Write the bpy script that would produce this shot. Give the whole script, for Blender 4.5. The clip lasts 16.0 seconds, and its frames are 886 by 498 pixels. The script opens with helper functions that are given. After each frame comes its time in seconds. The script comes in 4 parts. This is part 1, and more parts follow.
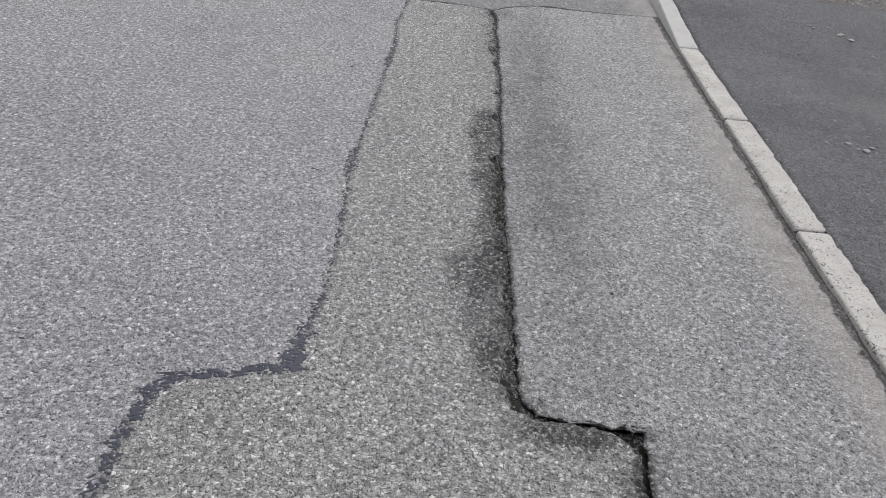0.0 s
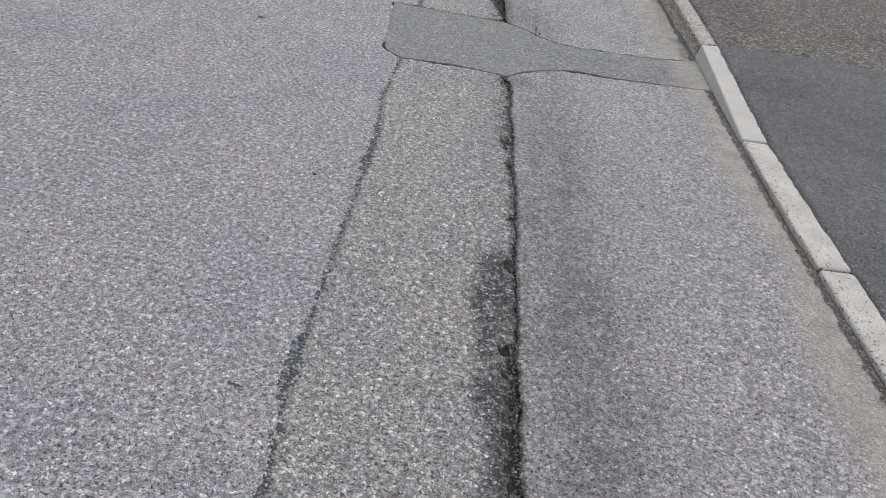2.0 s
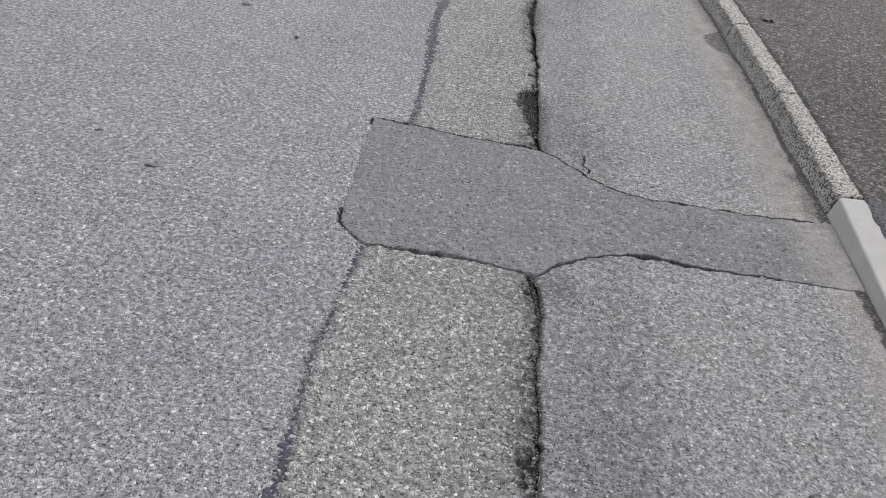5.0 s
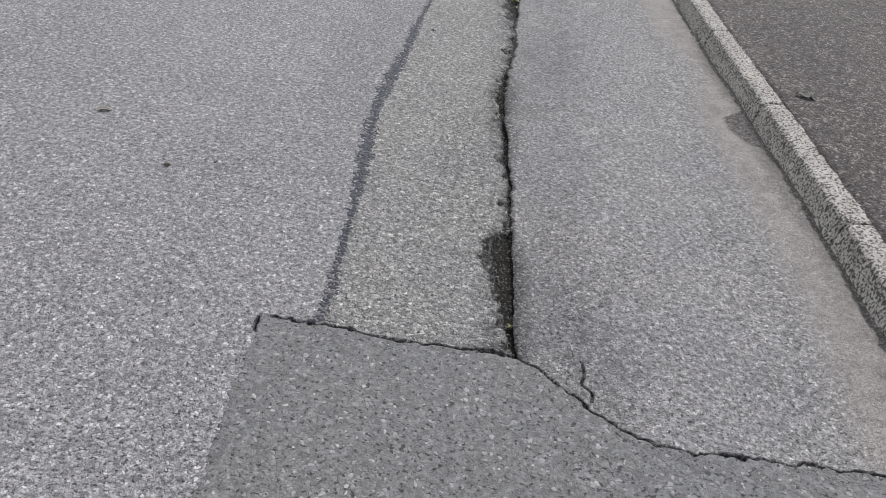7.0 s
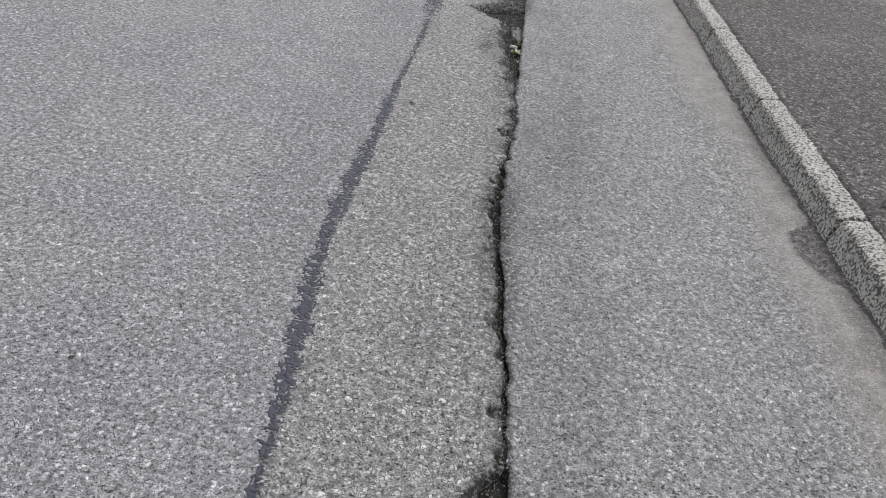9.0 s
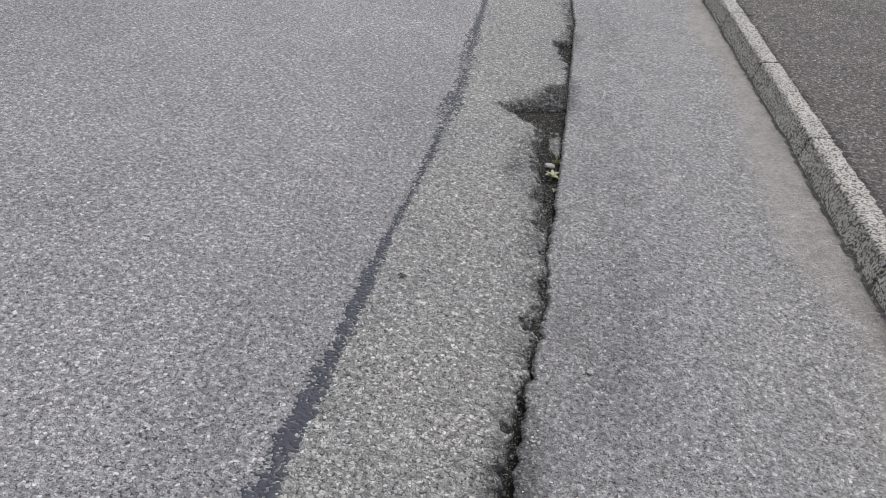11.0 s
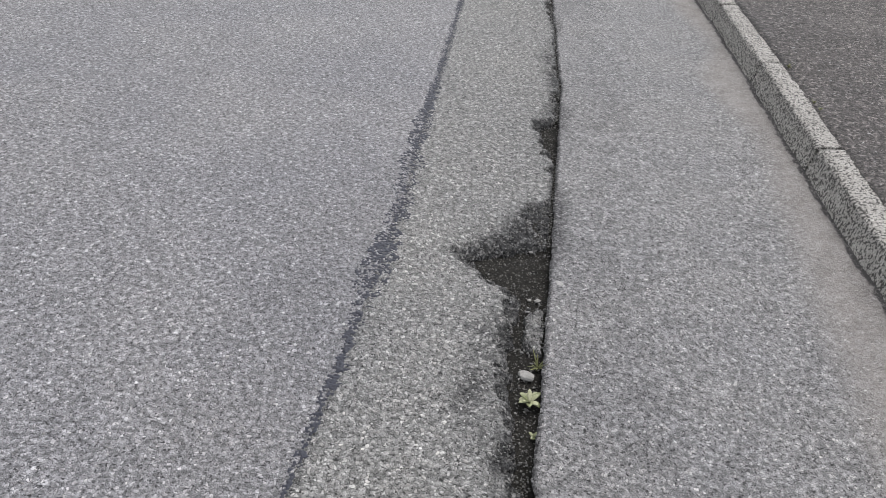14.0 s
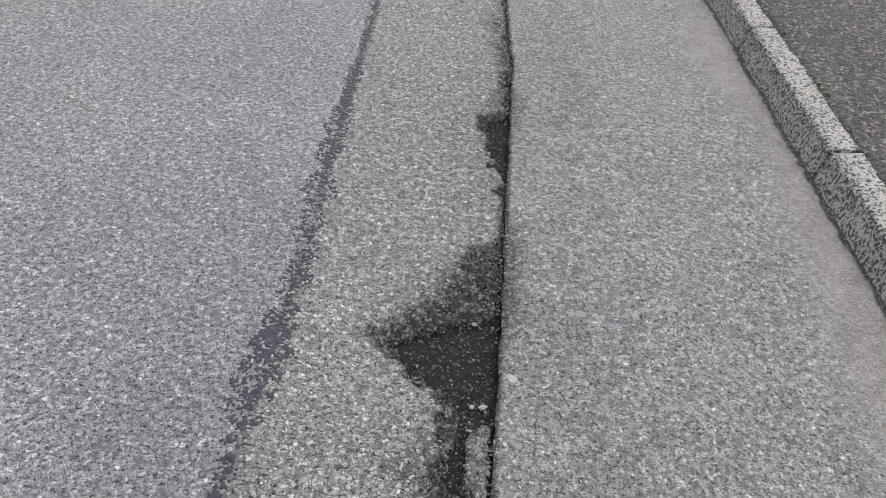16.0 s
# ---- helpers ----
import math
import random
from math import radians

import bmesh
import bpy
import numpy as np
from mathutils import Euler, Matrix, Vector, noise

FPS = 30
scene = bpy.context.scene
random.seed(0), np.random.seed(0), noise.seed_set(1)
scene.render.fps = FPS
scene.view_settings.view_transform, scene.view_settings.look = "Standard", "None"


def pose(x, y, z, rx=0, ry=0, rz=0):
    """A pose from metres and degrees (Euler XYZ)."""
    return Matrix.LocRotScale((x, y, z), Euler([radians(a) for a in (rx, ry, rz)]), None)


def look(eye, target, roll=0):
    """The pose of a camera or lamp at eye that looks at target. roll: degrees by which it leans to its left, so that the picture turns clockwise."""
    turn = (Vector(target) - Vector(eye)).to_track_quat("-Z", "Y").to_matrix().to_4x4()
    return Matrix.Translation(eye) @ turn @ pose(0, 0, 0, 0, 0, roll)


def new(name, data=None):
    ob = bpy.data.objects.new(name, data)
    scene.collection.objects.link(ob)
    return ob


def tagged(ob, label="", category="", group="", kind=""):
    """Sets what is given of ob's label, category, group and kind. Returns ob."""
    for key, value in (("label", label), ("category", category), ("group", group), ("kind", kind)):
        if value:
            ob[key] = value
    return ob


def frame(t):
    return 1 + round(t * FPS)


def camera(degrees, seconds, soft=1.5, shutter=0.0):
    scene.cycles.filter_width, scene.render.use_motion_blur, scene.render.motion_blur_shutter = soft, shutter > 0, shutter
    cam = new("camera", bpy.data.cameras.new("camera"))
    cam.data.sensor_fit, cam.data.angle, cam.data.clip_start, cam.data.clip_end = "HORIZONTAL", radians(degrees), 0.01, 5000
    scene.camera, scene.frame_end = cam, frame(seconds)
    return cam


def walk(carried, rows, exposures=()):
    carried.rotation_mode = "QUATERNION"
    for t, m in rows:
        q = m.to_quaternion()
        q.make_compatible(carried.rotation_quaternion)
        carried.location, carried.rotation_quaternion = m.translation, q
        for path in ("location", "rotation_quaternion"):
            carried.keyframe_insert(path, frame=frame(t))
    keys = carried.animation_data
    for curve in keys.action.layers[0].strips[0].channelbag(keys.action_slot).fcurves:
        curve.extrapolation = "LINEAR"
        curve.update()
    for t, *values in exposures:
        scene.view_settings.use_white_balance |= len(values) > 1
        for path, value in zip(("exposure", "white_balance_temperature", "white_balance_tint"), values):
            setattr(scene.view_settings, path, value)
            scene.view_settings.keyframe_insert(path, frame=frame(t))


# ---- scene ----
cam = camera(58.4, 16.0, soft=0.85)
PATH = [
    (0, (0.353, 0.276, 1.417), (0.403, 1.956, 0.332), 9.1),
    (0.5, (0.299, 0.58, 1.415), (0.383, 2.255, 0.325), 10.4),
    (1, (0.281, 0.87, 1.399), (0.4, 2.557, 0.33), 10.9),
    (1.5, (0.323, 1.16, 1.402), (0.38, 2.847, 0.33), 11.4),
    (2, (0.289, 1.495, 1.413), (0.356, 3.166, 0.315), 11.8),
    (2.5, (0.28, 1.788, 1.371), (0.39, 3.473, 0.3), 11.6),
    (3, (0.344, 2.104, 1.392), (0.4, 3.791, 0.32), 11.5),
    (3.5, (0.318, 2.388, 1.393), (0.413, 4.064, 0.305), 11.4),
    (4, (0.289, 2.676, 1.384), (0.387, 4.357, 0.304), 10.8),
    (4.5, (0.324, 2.986, 1.384), (0.366, 4.645, 0.268), 11.9),
    (5, (0.309, 3.288, 1.381), (0.288, 4.946, 0.262), 11.6),
    (5.2, (0.282, 3.413, 1.384), (0.281, 5.091, 0.296), 10.6),
    (7.3, (0.332, 4.707, 1.337), (0.351, 6.379, 0.239), 10.8),
    (7.5, (0.344, 4.792, 1.363), (0.333, 6.463, 0.263), 10.3),
    (8, (0.32, 5.064, 1.338), (0.319, 6.74, 0.246), 11.8),
    (8.2, (0.296, 5.16, 1.334), (0.332, 6.839, 0.247), 11.9),
    (10.3, (0.335, 6.329, 1.355), (0.279, 7.969, 0.213), 8.4),
    (10.5, (0.344, 6.432, 1.377), (0.255, 8.089, 0.26), 8.7),
    (11, (0.328, 6.691, 1.359), (0.22, 8.373, 0.283), 9.9),
    (11.5, (0.29, 6.94, 1.36), (0.224, 8.633, 0.297), 9.2),
    (12, (0.341, 7.232, 1.351), (0.214, 8.929, 0.301), 8.7),
    (12.5, (0.354, 7.411, 1.354), (0.211, 9.1, 0.293), 8.0),
    (13, (0.276, 7.643, 1.352), (0.253, 9.317, 0.257), 10.5),
    (13.5, (0.273, 7.84, 1.337), (0.273, 9.501, 0.222), 11.7),
    (14, (0.342, 8.059, 1.348), (0.242, 9.73, 0.253), 8.0),
    (14.5, (0.299, 8.272, 1.327), (0.249, 9.935, 0.217), 9.4),
    (15, (0.292, 8.475, 1.329), (0.267, 10.124, 0.197), 8.6),
    (15.5, (0.372, 8.659, 1.32), (0.311, 10.279, 0.149), 6.6),
    (16, (0.365, 8.813, 1.3), (0.394, 10.386, 0.065), 8.9),
]
walk(cam, [(t, look(eye, target, roll)) for t, eye, target, roll in PATH],
     [(0, 0.87), (13.0, 0.87), (14.0, 0.88), (15.0, 0.88), (16.0, 0.93)])

# sky and sun: a bright overcast day
world = bpy.data.worlds.new("overcast_sky")
scene.world = world
world.use_nodes = True
wn = world.node_tree
sky = wn.nodes.new("ShaderNodeTexSky")
sky.sky_type = "NISHITA"
sky.sun_disc = False
SUN_EL, SUN_ROT = radians(58), radians(25)
sky.sun_elevation, sky.sun_rotation = SUN_EL, SUN_ROT
veil = wn.nodes.new("ShaderNodeHueSaturation")
veil.inputs["Saturation"].default_value = 0.2
bg = wn.nodes["Background"]
bg.inputs["Strength"].default_value = 0.15
wn.links.new(sky.outputs[0], veil.inputs["Color"])
wn.links.new(veil.outputs[0], bg.inputs["Color"])
sun_data = bpy.data.lights.new("sun", "SUN")
sun_data.energy, sun_data.angle, sun_data.color = 1.5, radians(40), (1.0, 0.965, 0.95)
sun = new("sun", sun_data)
sun.matrix_world = look((0, 0, 0), (-math.sin(SUN_ROT) * math.cos(SUN_EL), -math.cos(SUN_ROT) * math.cos(SUN_EL), -math.sin(SUN_EL)))


# ---- noise on arrays ----
def lattice(ix, iy, seed):
    ix, iy = (np.asarray(v).astype(np.int64) & 0xFFFFFF for v in (ix, iy))
    h = (ix * 374761393 + iy * 668265263 + seed * 1442695041) & 0xFFFFFFFF
    h = ((h ^ (h >> 13)) * 1274126177) & 0xFFFFFFFF
    h = ((h ^ (h >> 16)) * 1103515245) & 0xFFFFFFFF
    return (h ^ (h >> 15)) / 0xFFFFFFFF * 2 - 1


def vnoise(x, y, seed=0):
    x, y = np.broadcast_arrays(np.asarray(x, float), np.asarray(y, float))
    ix, iy = np.floor(x), np.floor(y)
    fx, fy = x - ix, y - iy
    fx, fy = fx * fx * (3 - 2 * fx), fy * fy * (3 - 2 * fy)
    a, b = lattice(ix, iy, seed), lattice(ix + 1, iy, seed)
    c, d = lattice(ix, iy + 1, seed), lattice(ix + 1, iy + 1, seed)
    return (a + (b - a) * fx) * (1 - fy) + (c + (d - c) * fx) * fy


def fbm(x, y, seed=0, octaves=3):
    total, amp, norm = 0, 1.0, 0
    for k in range(octaves):
        total = total + amp * vnoise(x * 2 ** k, y * 2 ** k, seed + k)
        norm += amp
        amp *= 0.55
    return total / norm


def smooth(a, b, v):
    k = np.clip((v - a) / (b - a), 0, 1)
    return k * k * (3 - 2 * k)


def line(points):
    p = np.array(points)
    return lambda v: np.interp(v, p[:, 0], p[:, 1])


# ---- the plan, in metres: y along the road, x across it ----
tar_x = line([(0.2, -0.25), (1.346, -0.255), (1.5, -0.266), (1.663, -0.253), (1.722, -0.212), (1.757, -0.095), (1.785, -0.009), (1.812, 0.05),
              (1.95, 0.067), (2.14, 0.082), (2.35, 0.075), (2.6, 0.064), (2.97, 0.032), (3.23, 0.038), (3.73, 0.045), (4.42, 0.05), (4.75, 0.019),
              (5.01, 0.03), (5.27, 0.042), (6.2, 0.05), (6.6, 0.035), (7.13, 0.0), (7.45, -0.026), (7.77, -0.024), (8.15, -0.003), (8.57, 0.006),
              (8.87, 0.01), (9.1, 0.026), (9.5, 0.04), (10.0, 0.044), (10.4, 0.045), (10.83, 0.02), (11.2, 0.008), (11.75, -0.005), (12.5, -0.03), (13.2, -0.05), (30, -0.5)])
crack_x = line([(0.2, 0.97), (1.55, 0.967), (1.742, 0.965), (1.747, 0.89), (1.752, 0.772), (1.758, 0.693), (1.8, 0.655), (1.954, 0.649), (2.157, 0.646),
                (2.426, 0.637), (2.713, 0.626), (3.21, 0.619), (3.744, 0.614), (4.45, 0.603), (4.66, 0.606), (4.9, 0.592), (5.1, 0.598), (5.29, 0.578),
                (6.17, 0.568), (6.57, 0.556), (6.84, 0.545), (7.2, 0.533), (7.58, 0.510), (7.75, 0.495), (7.99, 0.495), (8.26, 0.503), (8.45, 0.522),
                (8.7, 0.530), (8.9, 0.524), (9.24, 0.533), (9.72, 0.546), (10.3, 0.555), (10.9, 0.562), (11.6, 0.570), (12.2, 0.541), (12.6, 0.523), (13.1, 0.505), (30, 0.0)])
kerb_x = line([(0.2, 1.76), (2.2, 1.73), (3.9, 1.692), (5.0, 1.672), (6.0, 1.650), (7.0, 1.628), (8.0, 1.604), (9.0, 1.576), (10.3, 1.556), (11.0, 1.537), (12.2, 1.505), (13.2, 1.465), (30, 0.6)])
kerb_top = line([(0, 0.066), (4.93, 0.062), (6.02, 0.150), (7.0, 0.176), (8.0, 0.174), (10.0, 0.168), (30, 0.166)])
# the crumbled edge left of the crack: how far the hole reaches, and how far the worn slope round it
hole = line([(0, 0.002), (5.0, 0.002), (5.28, 0.012), (6.15, 0.008), (6.31, 0.028), (6.45, 0.05), (6.6, 0.066), (6.74, 0.055), (6.8, 0.005), (6.95, 0.012), (7.3, 0.018), (7.55, 0.020), (7.7, 0.013), (7.85, 0.030), (7.98, 0.022), (8.1, 0.026), (8.25, 0.014), (8.45, 0.007), (8.65, 0.004), (8.9, 0.003), (9.1, 0.010),
             (9.2, 0.022), (9.36, 0.045), (9.53, 0.076), (9.68, 0.09), (9.82, 0.086), (9.92, 0.075), (9.98, 0.105), (10.02, 0.178), (10.08, 0.23),
             (10.12, 0.235), (10.17, 0.168), (10.22, 0.08), (10.255, 0.012), (10.84, 0.01), (10.94, 0.036), (11.1, 0.062), (11.19, 0.085), (11.24, 0.04), (11.28, 0.01),
             (11.48, 0.008), (11.51, 0.03), (11.54, 0.008), (13, 0.008)])
worn = line([(0, 0.03), (1.5, 0.05), (5.2, 0.03), (6.2, 0.03), (6.45, 0.062), (6.6, 0.082), (6.74, 0.075), (6.85, 0.03), (7.3, 0.036), (8.1, 0.05), (8.3, 0.03), (9.0, 0.03), (9.3, 0.08), (9.6, 0.115), (9.83, 0.125), (9.93, 0.125), (10.0, 0.19), (10.08, 0.29),
             (10.13, 0.35), (10.2, 0.31), (10.33, 0.215), (10.45, 0.14), (10.53, 0.07), (10.57, 0.03), (10.85, 0.03), (11.1, 0.085), (11.22, 0.12), (11.3, 0.03), (13, 0.03)])
patch_top = line([(-0.095, 6.150), (0.065, 6.154), (0.216, 6.143), (0.398, 6.158), (0.559, 6.162), (0.650, 6.105), (0.759, 6.006), (0.864, 5.934), (0.990, 5.917), (1.183, 5.933), (1.395, 5.939), (1.66, 5.946)])
patch_bottom = line([(-0.056, 5.360), (0.044, 5.278), (0.174, 5.296), (0.314, 5.312), (0.439, 5.308), (0.582, 5.302), (0.643, 5.381), (0.745, 5.457), (0.859, 5.512), (0.974, 5.533), (1.122, 5.517), (1.311, 5.528), (1.66, 5.525)])
patch_left = line([(5.2, -0.05), (5.36, -0.058), (5.55, -0.072), (5.88, -0.095), (6.2, -0.097)])


def ground_z(x, y):
    rise = np.where(x > 0.57, 0.03 * (x - 0.57), 0) + (0.02 + 0.26 * smooth(4.5, 7.5, y)) * np.maximum(0, x - 1.25) ** 2
    return np.minimum(rise, 0.09) + 0.002 * vnoise(x * 3.1, y * 2.3, 5) + 0.0008 * vnoise(x * 60, y * 60, 6)


def patch_inset(x, y):
    """Metres inside the cross patch's outline; negative outside."""
    d = np.minimum(patch_top(x) - y, y - patch_bottom(x))
    return np.minimum(d, x - patch_left(y)) + 0.007 * vnoise(x * 22, y * 22, 11) + 0.006 * vnoise(x * 75, y * 75, 12)


# ---- materials ----
class Nodes:
    def __init__(self, name):
        self.m = bpy.data.materials.new(name)
        self.m.use_nodes = True
        self.t = self.m.node_tree
        self.b = self.t.nodes["Principled BSDF"]
        self.co = self.add("ShaderNodeTexCoord").outputs["Object"]

    def add(self, kind, **fields):
        n = self.t.nodes.new(kind)
        for k, v in fields.items():
            setattr(n, k, v)
        return n

    def put(self, a, b):
        if isinstance(a, (int, float, tuple)):
            b.default_value = a
        else:
            self.t.links.new(a, b)

    def noise(self, scale, detail=3, rough=0.55, co=None):
        n = self.add("ShaderNodeTexNoise")
        self.put(co or self.co, n.inputs["Vector"])
        n.inputs["Scale"].default_value, n.inputs["Detail"].default_value, n.inputs["Roughness"].default_value = scale, detail, rough
        return n.outputs["Fac"]

    def voronoi(self, scale, feature="F1", co=None, dims="3D"):
        n = self.add("ShaderNodeTexVoronoi", feature=feature, voronoi_dimensions=dims)
        self.put(co or self.co, n.inputs["Vector"])
        n.inputs["Scale"].default_value = scale
        return n

    def ramp(self, fac, *stops):
        n = self.add("ShaderNodeValToRGB")
        e = n.color_ramp.elements
        while len(e) < len(stops):
            e.new(0.5)
        for el, (p, c) in zip(e, stops):
            el.position, el.color = p, (*c, 1) if isinstance(c, tuple) else (c, c, c, 1)
        self.put(fac, n.inputs["Fac"])
        return n.outputs["Color"]

    def math(self, op, a, b=0.0, c=None):
        n = self.add("ShaderNodeMath", operation=op)
        self.put(a, n.inputs[0])
        self.put(b, n.inputs[1])
        if c is not None:
            self.put(c, n.inputs[2])
        return n.outputs[0]

    def mix(self, fac, a, b, blend="MIX"):
        n = self.add("ShaderNodeMix", data_type="RGBA", blend_type=blend)
        self.put(fac, n.inputs[0])
        self.put((*a, 1) if isinstance(a, tuple) else a, n.inputs[6])
        self.put((*b, 1) if isinstance(b, tuple) else b, n.inputs[7])
        return n.outputs[2]

    def attr(self, name):
        return self.add("ShaderNodeAttribute", attribute_name=name).outputs["Fac"]

    def bump(self, height, distance=0.003, strength=1.0):
        n = self.add("ShaderNodeBump")
        n.inputs["Distance"].default_value, n.inputs["Strength"].default_value = distance, strength
        self.put(height, n.inputs["Height"])
        self.put(n.outputs[0], self.b.inputs["Normal"])

    def done(self, color, rough):
        self.put((*color, 1) if isinstance(color, tuple) else color, self.b.inputs["Base Color"])
        self.put(rough, self.b.inputs["Roughness"])
        return self.m


def asphalt(name, dark, mean, light, tint, size=0.009, relief=0.004, binder=0.6, cover=0.55, pale=0.12, clump=0.3):
    """Worn asphalt: angular chips of stone in a dark binder, with stains and painted crevice shade read from the mesh's
    own masks.
    cover: how many of the large chips lie bare; pale: how many of those are nearly white."""
    n = Nodes(name)
    warp = n.add("ShaderNodeVectorMath", operation="MULTIPLY_ADD")
    wob = n.add("ShaderNodeTexNoise")
    n.put(n.co, wob.inputs["Vector"])
    wob.inputs["Scale"].default_value, wob.inputs["Detail"].default_value = 0.45 / size, 1
    n.put(wob.outputs["Color"], warp.inputs[0])
    warp.inputs[1].default_value = (size * 1.3, size * 1.3, 0.0)
    n.put(n.co, warp.inputs[2])
    co = warp.outputs[0]
    big = n.voronoi(1 / size, co=co)
    edge = n.voronoi(1 / size, "DISTANCE_TO_EDGE", co=co)
    small = n.voronoi(2.3 / size, co=co)
    small_edge = n.voronoi(2.3 / size, "DISTANCE_TO_EDGE", co=co)
    tone, tone2 = n.add("ShaderNodeSeparateColor"), n.add("ShaderNodeSeparateColor")
    n.put(big.outputs["Color"], tone.inputs[0])
    n.put(small.outputs["Color"], tone2.inputs[0])
    fine = n.ramp(n.noise(3.5 / size, 2, 0.7), (0.3, 0.0), (0.7, 1.0))
    # binder and small stones
    mixv = n.math("ADD", n.math("ADD", n.math("MULTIPLY", tone2.outputs[0], 0.7), 0.06), n.math("MULTIPLY", fine, 0.16))
    col = n.ramp(mixv, (0.1, tuple(c * 0.85 for c in dark)), (0.3, tuple((a + b) / 2 for a, b in zip(dark, mean))), (0.55, mean), (0.9, light))
    lost = n.math("MULTIPLY", n.ramp(small_edge.outputs["Distance"], (0.02, 1.0), (0.10, 0.0)), n.ramp(tone2.outputs[1], (0.35, 0.0), (0.55, 1.0)))
    col = n.mix(n.math("MULTIPLY", lost, binder * 0.35), col, tuple(c * 0.4 for c in dark))
    # large chips with clean broken edges
    bare = n.ramp(tone.outputs[1], (1 - cover, 0.0), (1 - cover + 0.02, 1.0))
    body = n.ramp(edge.outputs["Distance"], (0.05, 0.0), (0.085, 1.0))
    chip = n.math("MULTIPLY", bare, body)
    face = n.ramp(tone.outputs[0], (0.0, tuple(c * 0.85 for c in mean)), (0.3, tuple(c * 1.1 for c in mean)), (1 - pale * 2.5, light), (1 - pale * 0.6, tuple(min(0.58, c * 1.3) for c in light)))
    face = n.mix(1.0, face, n.ramp(n.noise(2.0 / size, 2), (0.3, 0.84), (0.7, 1.12)), "MULTIPLY")
    face = n.mix(n.math("MULTIPLY", tone.outputs[2], 0.16), face, n.mix(1.0, face, (1.12, 0.98, 0.88), "MULTIPLY"))
    col = n.mix(chip, col, face)
    # binder lost round some of the chips, and open pits, with their shade in the colour
    broken = n.ramp(n.noise(0.6 / size, 2), (0.46, 0.0), (0.56, 1.0))
    gap = n.math("MULTIPLY", n.ramp(edge.outputs["Distance"], (0.015, 1.0), (0.075, 0.0)), broken)
    col = n.mix(n.math("MULTIPLY", gap, binder * 0.6), col, tuple(c * 0.3 for c in dark))
    pits = n.ramp(n.noise(0.95 / size, 2, 0.6), (0.355, 1.0), (0.40, 0.0))
    col = n.mix(n.math("MULTIPLY", pits, 0.85), col, tuple(c * 0.25 for c in dark))
    # wear and tint in large patches
    blot = n.ramp(n.noise(1.7, 4), (0.3, (0.92, 0.925, 0.94)), (0.7, (1.06, 1.055, 1.04)))
    col = n.mix(1.0, col, blot, "MULTIPLY")
    col = n.mix(1.0, col, n.ramp(n.noise(0.5 / size, 1.5, 0.5), (0.36, 1 - clump), (0.5, 1.0), (0.64, 1 + 1.2 * clump)), "MULTIPLY")
    blot2 = n.ramp(n.noise(9, 4, 0.65), (0.3, 0.9), (0.7, 1.08))
    col = n.mix(1.0, col, blot2, "MULTIPLY")
    col = n.mix(1.0, col, tint, "MULTIPLY")
    ragged = n.math("MULTIPLY", n.math("SUBTRACT", n.math("MULTIPLY", n.math("ADD", n.noise(38, 4, 0.7), n.noise(120, 3, 0.7)), 0.5), 0.5), 2.6)
    # pale brown dust washed against the kerb
    dust = n.attr("dust")
    dmask = n.ramp(n.math("ADD", dust, n.math("MULTIPLY", ragged, n.math("MULTIPLY", dust, 0.8))), (0.15, 0.0), (0.95, 1.0))
    dcol = n.ramp(n.noise(14, 5, 0.65), (0.3, (0.20, 0.179, 0.164)), (0.7, (0.335, 0.312, 0.293)))
    col = n.mix(n.math("MULTIPLY", dmask, 0.72), col, dcol)
    # dark stains with ragged rims; the mask holds painted crevice shade too
    soil = n.attr("stain_shade")
    mask = n.ramp(n.math("ADD", soil, n.math("MULTIPLY", ragged, n.math("MULTIPLY", soil, 1.6))), (0.1, 0.0), (0.75, 1.0))
    col = n.mix(n.math("MULTIPLY", mask, n.math("SUBTRACT", 0.93, n.math("MULTIPLY", chip, 0.34))), col, n.mix(1.0, col, (0.14, 0.14, 0.15), "MULTIPLY"))
    film = n.attr("film")
    col = n.mix(film, col, n.mix(1.0, col, (0.62, 0.62, 0.63), "MULTIPLY"))
    dome = n.math("MULTIPLY", n.ramp(edge.outputs["Distance"], (0.0, 0.0), (0.14, 1.0)), n.math("ADD", n.math("MULTIPLY", tone.outputs[2], 0.5), n.math("MULTIPLY", bare, 0.4)))
    low = n.math("MULTIPLY", n.ramp(small_edge.outputs["Distance"], (0.0, 0.0), (0.16, 1.0)), n.math("MULTIPLY", tone2.outputs[2], 0.45))
    n.bump(n.math("SUBTRACT", n.math("ADD", n.math("ADD", dome, low), n.math("MULTIPLY", fine, 0.12)), n.math("MULTIPLY", pits, 0.7)), relief, 1.0)
    n.b.inputs["Specular IOR Level"].default_value = 0.3
    return n.done(col, 0.82)


road_mat = asphalt("weathered_asphalt", (0.125, 0.125, 0.129), (0.235, 0.234, 0.239), (0.345, 0.343, 0.35), (0.985, 0.973, 0.985), size=0.0082, cover=0.36, pale=0.12, clump=0.28)
strip_mat = asphalt("coarse_asphalt", (0.115, 0.115, 0.114), (0.235, 0.233, 0.228), (0.375, 0.371, 0.362), (0.89, 0.887, 0.883), size=0.0096, relief=0.005, cover=0.42, pale=0.13, clump=0.27)
gutter_mat = asphalt("gutter_asphalt", (0.13, 0.13, 0.131), (0.23, 0.229, 0.231), (0.335, 0.333, 0.33), (1.0, 0.986, 0.986), size=0.0080, cover=0.33, pale=0.10, clump=0.27)
